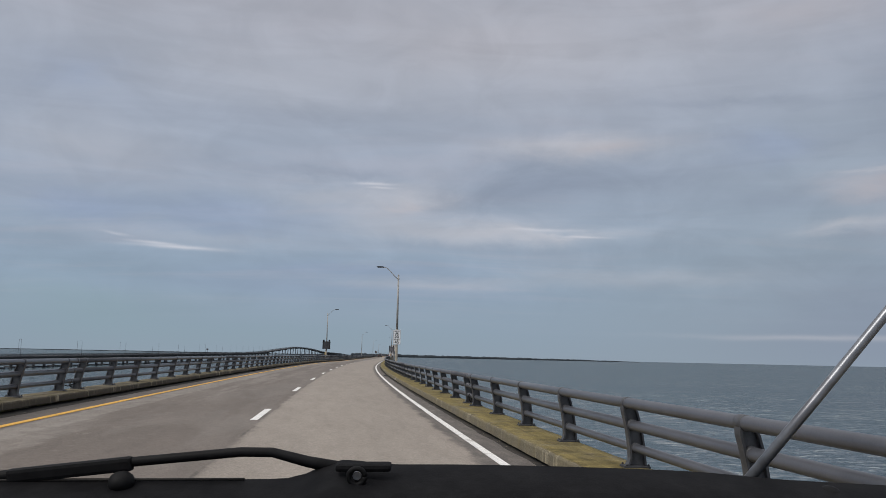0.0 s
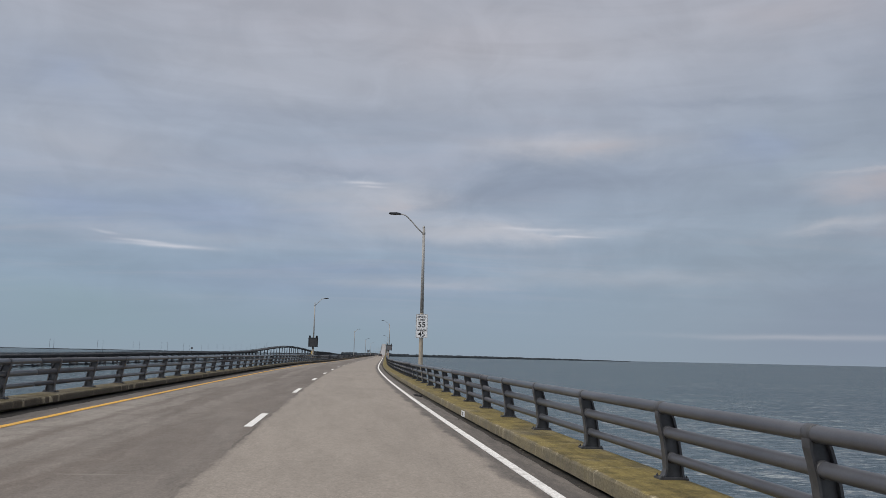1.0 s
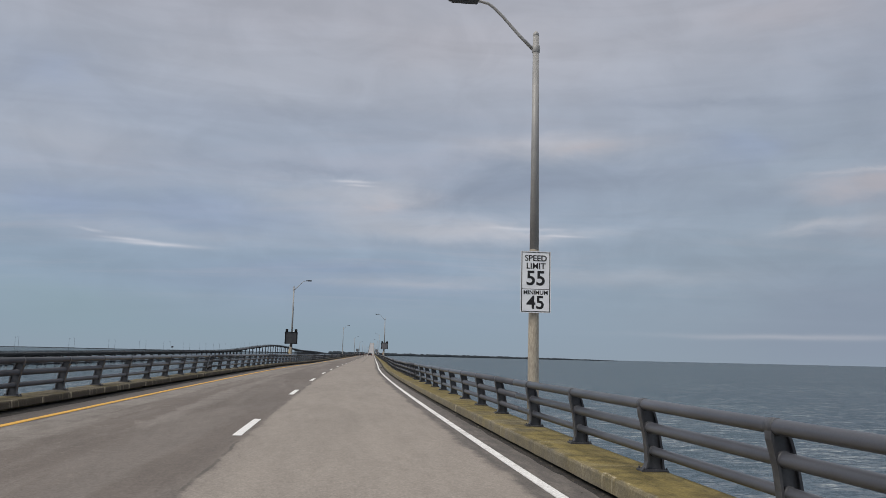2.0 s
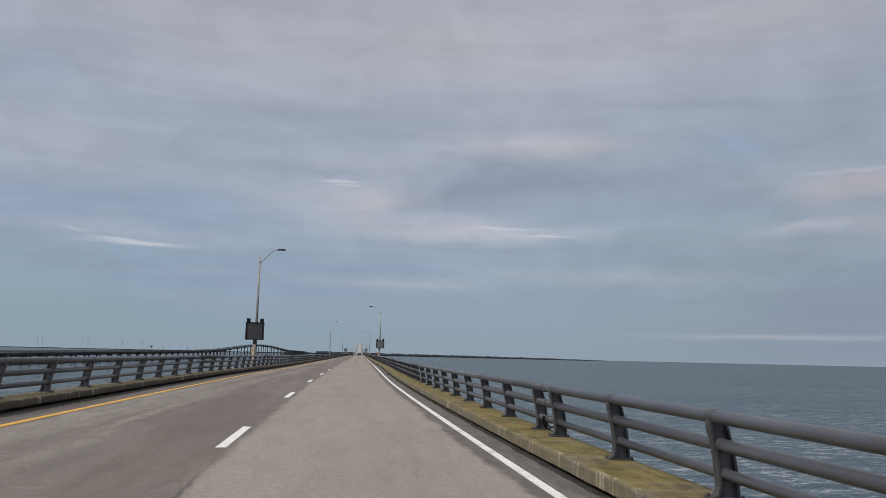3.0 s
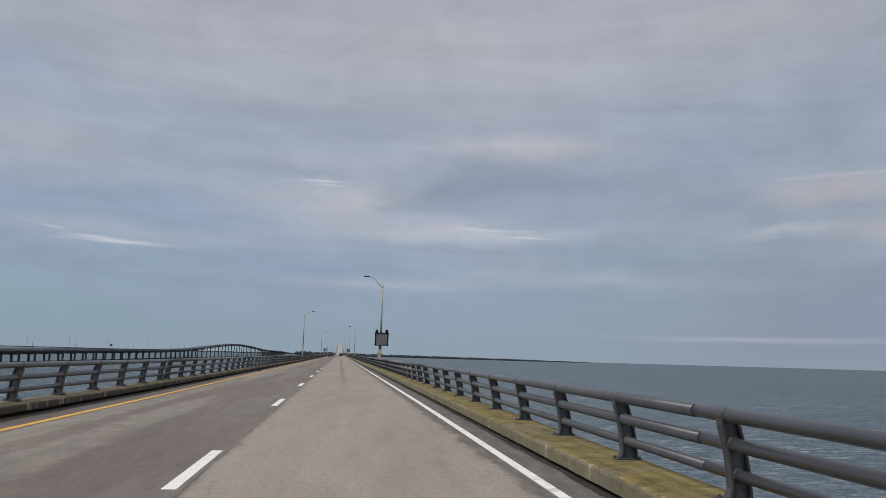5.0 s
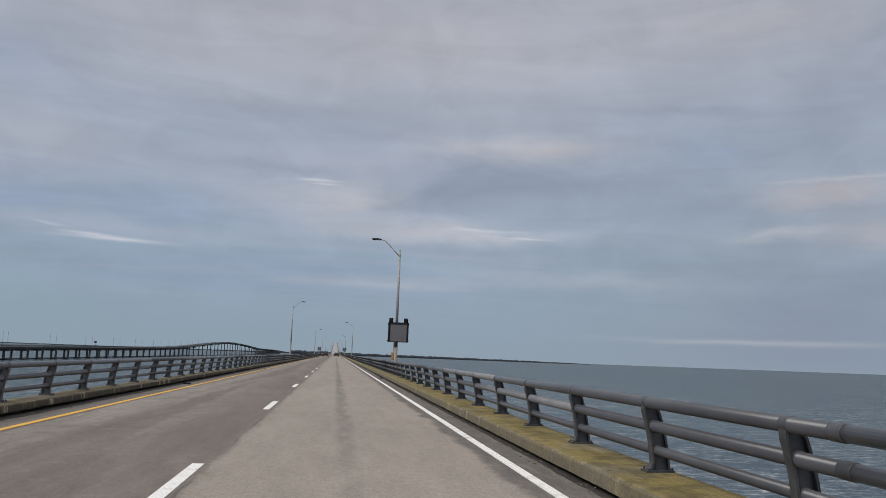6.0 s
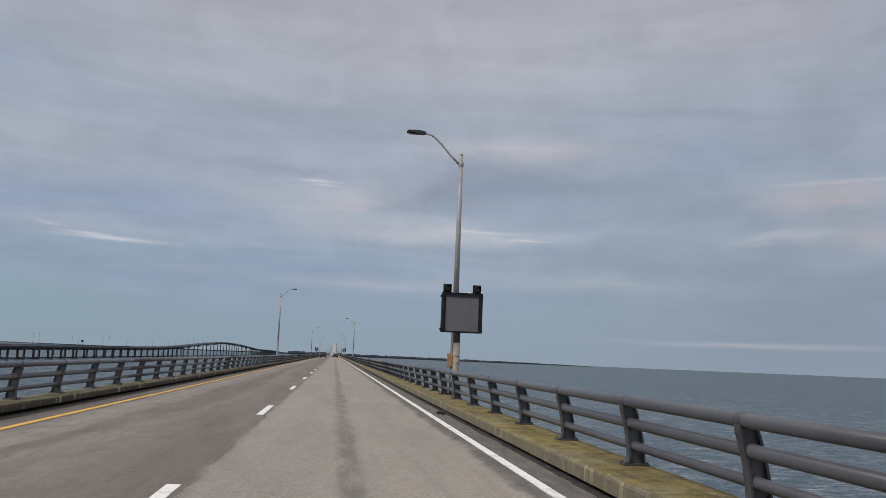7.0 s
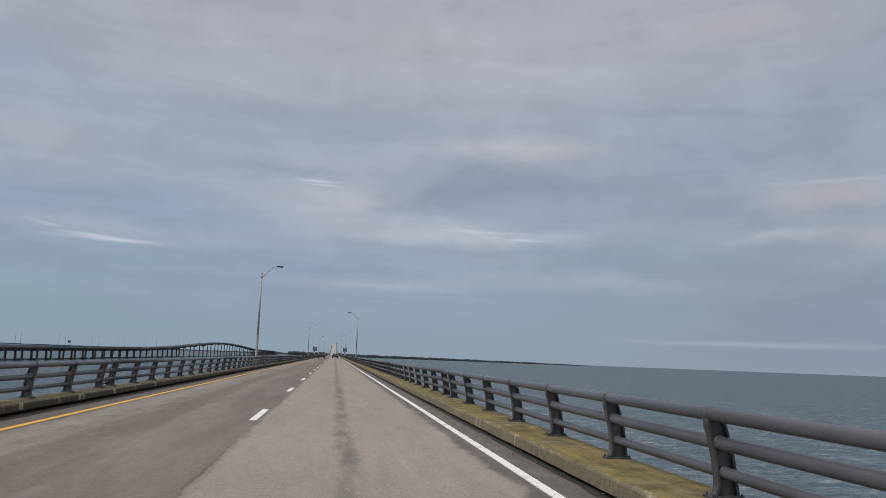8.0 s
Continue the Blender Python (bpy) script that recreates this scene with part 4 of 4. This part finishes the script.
def build_speed_sign(m):
    t = thing("speed_limit_sign", m, "white speed limit 55 minimum 45 sign strapped to lamp pole", "road sign")
    bm = bmesh.new()
    box(bm, (-0.305, -0.004, 2.14), (0.305, 0.004, 3.36), 0.0)
    panel = part("panel", bm, SIGN_WHITE, t)
    bm = bmesh.new()
    for lo, hi in (((-0.29, 2.155), (0.29, 2.17)), ((-0.29, 3.33), (0.29, 3.345)), ((-0.29, 2.17), (-0.275, 3.33)), ((0.275, 2.17), (0.29, 3.33)), ((-0.275, 2.60), (0.275, 2.61))):
        box(bm, (lo[0], -0.0065, lo[1]), (hi[0], -0.0042, hi[1]))
    part("border", bm, SIGN_BLACK, panel)
    for z in (2.32, 3.2):
        bm = bmesh.new()
        box(bm, (-0.16, 0.005, z - 0.02), (0.16, 0.04, z + 0.02), 0.003)
        bracket = part("bracket", bm, GALV, t)
        bm = bmesh.new()
        tube(bm, [(0.118 * math.cos(k), 0.15 + 0.118 * math.sin(k), z) for k in (2 * math.pi * j / 20 for j in range(21))], 0.008, 6)
        part("strap", bm, GALV, bracket)
    for text, size, z in (("SPEED", 0.165, 3.215), ("LIMIT", 0.165, 3.06), ("55", 0.40, 2.81), ("MINIMUM", 0.115, 2.535), ("45", 0.36, 2.33)):
        words(text, size, SIGN_BLACK, panel, pose(0, -0.006, z, 90, 0, 0))


def build_roadside():
    lamp = build_lamp("galvanised street lamp with tan-stained lower pole behind speed sign", TANNED, 3.5)
    board_lamp = build_lamp("galvanised street lamp with dark lower pole beside message board", POLE_DARK, 2.75)
    plain = build_lamp("galvanised street lamp with curved arm on bridge edge", GALV)
    lamp.matrix_basis = plumb(67.3, 5.28, -0.07)
    board_lamp.matrix_basis = plumb(206.85, 5.27, 0.04)
    copy_thing(board_lamp, plumb(137.5, -5.34, 0.05, 180))
    plain.matrix_basis = plumb(279.5, -5.28, 0.18, 180)
    s, side = 350.0, 1
    while s < 1500:
        copy_thing(plain, plumb(s, side * 5.28, rise(s), 0 if side > 0 else 180))
        s, side = s + 70.5, -side
    build_speed_sign(plumb(67.15, 5.28, 0.02))
    board = build_board(0.635, SCREEN, -0.09)
    board.matrix_basis = plumb(205.75, 5.305)
    build_board(0.63, SCREEN_DARK, 0.0).matrix_basis = plumb(135.8, -5.22, -0.08)
    copy_thing(board, stand(486, -5.15))
    copy_thing(board, stand(497, 5.15))
    for s, u, turn, size in ((53.0, 4.05, 12, 0.8), (130.0, 4.04, -10, 0.45), (187.0, -4.0, 40, 0.5), (200.3, 4.06, 10, 0.45)):
        build_scrap(s, u, turn, size)
    build_box(plumb(206.17, 5.06), 0.0, BOX_RUST, "rust-brown electrical box strapped to message board post")
    build_box(plumb(137.3, -5.30), -0.13, BOX_YELLOW, "faded yellow electrical box strapped to lamp pole", -1)


def build_scrap(s, u, turn, size):
    t = thing("tyre_scrap", stand(s, u, -0.006, turn), "curled black strip of tyre rubber on shoulder", "tyre scrap", "tyre scraps")
    bm = bmesh.new()
    rows = []
    for k in range(9):
        y = (k / 8 - 0.5) * size
        lift = 0.012 + 0.035 * math.sin(k * 1.3) ** 2
        w = 0.07 * (1 - 0.5 * abs(k / 4 - 1)) + 0.012 * math.sin(k * 2.7)
        rows.append([bm.verts.new(v) for v in ((-w, y, lift), (w, y + 0.02, lift + 0.012), (w, y + 0.02, lift - 0.008), (-w, y, lift - 0.02))])
    for a, b in zip(rows, rows[1:]):
        for j in range(4):
            bm.faces.new((a[j], a[(j + 1) % 4], b[(j + 1) % 4], b[j]))
    bm.faces.new(rows[0][::-1])
    bm.faces.new(rows[-1])
    part("tread_strip", bm, RUBBER, t)


# ---- the neighbouring bridge and the far shore ----
FAR_X = -165.0
FAR_DECK = [(-400, -2.6), (300, -2.4), (500, -1.3), (640, -0.4), (820, 0.2), (940, 0.8), (1060, 2.4), (1120, 4.0), (1210, 6.8), (1300, 9.2), (1400, 11.6), (1470, 12.3), (1610, 11.2), (1800, 7.8), (1920, 5.4), (2400, 4.0), (2900, -0.7), (3500, -0.7)]


HUMP = (1090.0, 1850.0)


def far_z(y):
    for (a, za), (b, zb) in zip(FAR_DECK, FAR_DECK[1:]):
        if y <= b:
            k = (y - a) / (b - a)
            return za + (zb - za) * k
    return FAR_DECK[-1][1]


def far_smooth(y):
    return sum(far_z(y + k * 14) for k in range(-4, 5)) / 9


def build_far_bridge():
    t = thing("parallel_bridge", Matrix(), "long grey concrete trestle bridge rising to a hump", "bridge", kind="structure")
    ys = [-400 + 23 * i for i in range(155)]
    bm = bmesh.new()
    rows = [[bm.verts.new((FAR_X + x, y, far_smooth(y) + z)) for x, z in ((-5, -0.75), (5, -0.75), (5, -1.15), (3.6, -2.1), (-3.6, -2.1), (-5, -1.15))] for y in ys]
    for a, b in zip(rows, rows[1:]):
        for j in range(6):
            bm.faces.new((a[j], a[(j + 1) % 6], b[(j + 1) % 6], b[j]))
    part("deck", bm, FAR_STEEL, t)
    bm = bmesh.new()
    for x in (-4.8, 4.8):
        for z in (0.0, -0.28, -0.5):
            tube(bm, [(FAR_X + x, y, far_smooth(y) + z) for y in ys], 0.07, 5)
        for y in np.arange(100, 1500, 2.9):
            box(bm, (FAR_X + x - 0.06, y - 0.06, far_smooth(y) - 0.75), (FAR_X + x + 0.06, y + 0.06, far_smooth(y)))
    tagged(part("railing", bm, FAR_STEEL, t), kind="stuff")
    bm = bmesh.new()
    tube(bm, [(0, 0, 0), (0, 0, 1)], [0.72, 0.6], 10)
    pile = finish("pile", bm, FAR_STEEL)
    bm = bmesh.new()
    box(bm, (-5.4, -0.8, -3.0), (5.4, 0.8, -2.1), 0.05)
    cap = finish("bent_cap", bm, FAR_STEEL)
    bm = bmesh.new()
    box(bm, (-5.4, -0.7, -0.3), (5.4, 0.7, 0.55), 0.05)
    tie = finish("tie_beam", bm, FAR_STEEL)
    # short trestle spans on the low parts, long spans under the hump
    low = [y for y in np.arange(60, 2600, 22.86) if not HUMP[0] < y < HUMP[1]]
    for y in low + list(np.arange(HUMP[0] + 40, HUMP[1], 66.0)):
        z = far_smooth(y)
        part("bent_cap", cap, None, t, place=pose(FAR_X, y, z))
        part("tie_beam", tie, None, t, place=pose(FAR_X, y, WATER))
        for x, lean in ((-2.1, -0.5), (2.1, 0.5)):
            part("pile", pile, None, t, place=Matrix.LocRotScale((FAR_X + x + lean, y, WATER - 1), Euler((0, radians(-lean * 4), 0)), (1, 1, z - 2.5 - WATER + 1)))
    bm = bmesh.new()
    tube(bm, [(FAR_X + 5.2, 730, far_smooth(730) - 1), (FAR_X + 5.2, 730, far_smooth(730) + 3)], 0.12, 8)
    box(bm, (FAR_X + 4.4, 729.8, far_smooth(730) + 2.2), (FAR_X + 6.0, 730.2, far_smooth(730) + 3.6), 0.02)
    part("message_board", bm, FAR_STEEL, t, "dark message board")
    bm = bmesh.new()
    tube(bm, [(0, 0, -0.7), (0, 0, 6.8)], [0.075, 0.045], 8)
    tube(bm, [(0, 0, 6.6), (0.3, 0, 6.8), (0.9, 0, 6.85)], 0.02, 6)
    mast = finish("lamp_mast", bm, FAR_STEEL)
    for y in np.arange(321.7, 1300, 70.3):
        for x, turn in ((-5.2, 0), (5.2, 180)):
            part("lamp_mast", mast, None, t, place=pose(FAR_X + x, y - (21 if x > 0 else 0), far_smooth(y), 0, 0, turn))


def build_shore():
    """Low wooded shore along the horizon, thinning out to a spit."""
    def strip(name, a0, a1, far, tall, label):
        bm = bmesh.new()
        rnd = random.Random(7)
        n = 420
        front = []
        for i in range(n + 1):
            k = i / n
            a = radians(a0 + (a1 - a0) * k)
            h = tall(k) * (0.8 + 0.22 * noise.noise((k * 24, 1.3, far * 0.01)) + 0.22 * noise.noise((k * 110, 4.1, 0)) + rnd.uniform(-0.07, 0.07))
            h = max(h, 0.6)
            x, y = math.sin(a) * far, math.cos(a) * far
            front.append([bm.verts.new((x * q, y * q, WATER + z)) for q, z in ((1, -0.5), (1.0, h * 0.45), (1.002, h * 0.85), (1.006, h), (1.02, h * 0.9), (1.03, -0.5))])
        for a, b in zip(front, front[1:]):
            for j in range(5):
                bm.faces.new((a[j], a[j + 1], b[j + 1], b[j]))
        tagged(new(name, finish(name, bm, WOODS)), label, "shoreline", kind="stuff")
    strip("wooded_shore", -3.0, 17.0, 3600, lambda k: 15 * (1 - k) ** 0.55 + 1.5, "low dark wooded shoreline across the bay")
    strip("distant_woods", -26.0, -2.5, 4300, lambda k: 3 + 4 * k, "dark distant wooded shoreline behind the bridges")


# ---- traffic far ahead ----
def build_car(m, paint, label, tall, wide):
    t = thing("car", m, label, "car", "cars far ahead")
    w, L = wide / 2, 4.6
    bm = bmesh.new()
    prism(bm, [(0, 0.3), (0, 0.85), (0.15, 0.98), (L - 1.1, 1.0), (L, 0.8), (L, 0.3)], 2 * w, Matrix.Rotation(radians(90), 4, "Z"))
    bmesh.ops.bevel(bm, geom=list(bm.edges), offset=0.06, segments=2, affect="EDGES")
    part("body", bm, paint, t)
    bm = bmesh.new()
    prism(bm, [(0.25, 0.96), (0.75, tall), (2.5, tall), (3.4, 0.98)], 2 * w - 0.22, Matrix.Rotation(radians(90), 4, "Z"))
    bmesh.ops.bevel(bm, geom=list(bm.edges), offset=0.07, segments=2, affect="EDGES")
    part("cabin", bm, paint, t)
    bm = bmesh.new()
    prism(bm, [(0.22, 1.04), (0.30, 1.02), (0.72, tall - 0.12), (0.64, tall - 0.1)], 2 * w - 0.5, Matrix.Rotation(radians(90), 4, "Z"))
    part("rear_window", bm, GLASS, t)
    for x in (-w + 0.16, w - 0.16):
        bm = bmesh.new()
        box(bm, (x - 0.13, -0.03, 0.7), (x + 0.13, 0.04, 0.9), 0.015)
        part("tail_light", bm, TAIL, t)
    for x in (-w + 0.1, w - 0.1):
        for y in (0.85, 3.7):
            bm = bmesh.new()
            tube(bm, [(x - 0.11, y, 0.33), (x + 0.11, y, 0.33)], 0.33, 16)
            part("wheel", bm, RUBBER, t)


# ---- the front edge of the car in which the drive starts ----
def build_own_car():
    r = DRIVE[0]
    t = thing("car_cowl", seat(*r[1:]), "black plastic windscreen cowl with wiper and aerial", "car")
    bm = bmesh.new()
    n = 60
    rows = []
    for i in range(n + 1):
        x = -0.60 + 1.22 * i / n
        y = -0.2403 - 0.05 * max(0.0, x) ** 1.5 - 0.0165 / (1 + math.exp((x + 0.145) * 90)) - 0.006 / (1 + math.exp((0.33 - x) * 40))
        y += 0.006 * math.exp(-((x + 0.11) / 0.03) ** 2)
        rows.append([bm.verts.new(p) for p in ((x, y * 1.11 - 0.020, -1.0), (x, y * 1.067 - 0.004, -0.96), (x, y, -0.90), (x, y - 0.010, -0.84), (x, y - 0.014, -0.80), (x, y - 0.09, -0.74), (x, y * 1.11 - 0.06, -1.0))])
    for a, b in zip(rows, rows[1:]):
        for j in range(7):
            f = bm.faces.new((a[j], a[(j + 1) % 7], b[(j + 1) % 7], b[j]))
    bm.faces.new(rows[0][::-1])
    bm.faces.new(rows[-1])
    part("cowl_panel", bm, PLASTIC, t, smooth=True)
    # blade end, arm and bent elbow of the wiper
    bm = bmesh.new()
    tube(bm, [(-0.62, -0.270, -0.9), (-0.50, -0.2545, -0.9), (-0.44, -0.2465, -0.9), (-0.33, -0.236, -0.9), (-0.225, -0.2265, -0.9), (-0.19, -0.227, -0.9), (-0.15, -0.2375, -0.9), (-0.09, -0.249, -0.9)], [0.007, 0.0065, 0.006, 0.0055, 0.0055, 0.0055, 0.0065, 0.008], 10)
    arm = part("wiper_arm", bm, RUBBER, t, "black wiper arm and blade")
    bm = bmesh.new()
    box(bm, (-0.07, -0.0085, -0.006), (0.07, 0.0075, 0.006), 0.004, Matrix.Translation((-0.415, -0.2455, -0.898)) @ Matrix.Rotation(radians(6), 4, "Z"))
    part("blade_holder", bm, RUBBER, arm)
    bm = bmesh.new()
    tube(bm, [(-0.0905 + 0.0085 * math.cos(k), -0.2385 + 0.0085 * math.sin(k), -0.845) for k in (2 * math.pi * j / 20 for j in range(21))], 0.0028, 8)
    part("pivot_ring", bm, RUBBER, arm)
    bm = bmesh.new()
    tube(bm, [(-0.0905, -0.2385, -0.852), (-0.0905, -0.2385, -0.847)], 0.0045, 14)
    part("pivot_nut", bm, CHROME, arm)
    bm = bmesh.new()
    box(bm, (-0.115, -0.2365, -0.875), (-0.055, -0.2285, -0.855), 0.004, Matrix.Translation((0, -0.001, 0)))
    part("arm_head", bm, PLASTIC, arm)
    for x, y in ((-0.353, -0.252), (0.424, -0.268)):
        bm = bmesh.new()
        bmesh.ops.create_uvsphere(bm, u_segments=14, v_segments=8, radius=0.0145, matrix=Matrix.Translation((x, y - 0.004, -0.885)) @ Matrix.Diagonal((1, 0.85, 1, 1)))
        part("washer_nozzle", bm, RUBBER, t, smooth=True)
    # pale rim of the screen seal, and the slots of the air intake
    bm = bmesh.new()
    tube(bm, [(-0.60, -0.2570, -0.895), (-0.40, -0.2560, -0.895), (-0.22, -0.2556, -0.895)], 0.0016, 8)
    part("screen_seal", bm, SEAL, t, "brown-grey rubber seal along the screen")
    bm = bmesh.new()
    box(bm, (-0.56, -0.2725, -0.838), (-0.30, -0.2585, -0.832), 0.002)
    grille = part("intake_strip", bm, SEAL, t)
    for x in (-0.455, -0.409, -0.390, -0.357):
        bm = bmesh.new()
        box(bm, (x - 0.007, -0.2690, -0.831), (x + 0.007, -0.2600, -0.828), 0.001)
        part("slot", bm, RUBBER, grille)
    bm = bmesh.new()
    tube(bm, [(0.33, -0.285, -0.92), (0.42, -0.178, -0.92), (0.515, -0.062, -0.92), (0.56, -0.005, -0.92)], [0.0062, 0.006, 0.0058, 0.0056], 12)
    part("aerial", bm, CHROME, t, "slanting dull metal aerial rod")


def build_grit():
    """Small stones and flakes of broken asphalt, thickest against the kerbs."""
    rnd = random.Random(11)
    verts, faces = [], []
    for _ in range(3800):
        side = rnd.choice((1, 1, -1))
        s = rnd.uniform(2, 262)
        if noise.noise((s * 0.35, side * 3.0, 0.5)) < rnd.uniform(-0.5, 0.5):
            continue
        u = side * (HALF + 0.03 - abs(rnd.gauss(0, 0.085)))
        r = 0.006 + 0.016 * rnd.random() ** 3
        q = along(s, u, -0.006 + 0.4 * r)[0]
        a, flat, n = rnd.uniform(0, 6.28), rnd.uniform(0.4, 0.9), len(verts)
        for k in range(4):
            g = r * rnd.uniform(0.7, 1.3)
            verts.append((q.x + g * math.cos(a + k * 1.57), q.y + g * math.sin(a + k * 1.57), q.z))
        verts += [(q.x, q.y, q.z + r * flat), (q.x, q.y, q.z - r * flat)]
        for k in range(4):
            faces += [(n + k, n + (k + 1) % 4, n + 4), (n + (k + 1) % 4, n + k, n + 5)]
    me = bpy.data.meshes.new("gutter_grit")
    me.from_pydata(verts, [], faces)
    me.materials.append(GRIT)
    tagged(new("gutter_grit", me), "brown grit and broken asphalt lying along the kerbs", "grit", kind="stuff")


build_water()
build_deck()
build_grit()
build_railings()
build_piers()
for spot in MARKERS:
    build_marker(spot)
for k in range(4):
    for edge in (1, -1):
        build_kerb_joint(JOINT + k * UNIT + (0.1 if edge > 0 else 0.5), edge)
build_roadside()
build_far_bridge()
build_shore()
build_car(stand(432, -1.9, 0.03), CAR_PAINT, "dark sport utility car driving away on the bridge", 1.75, 1.9)
build_car(stand(455, 1.8, 0.03), CAR_PAINT, "dark saloon car driving away on the bridge", 1.45, 1.8)
build_own_car()
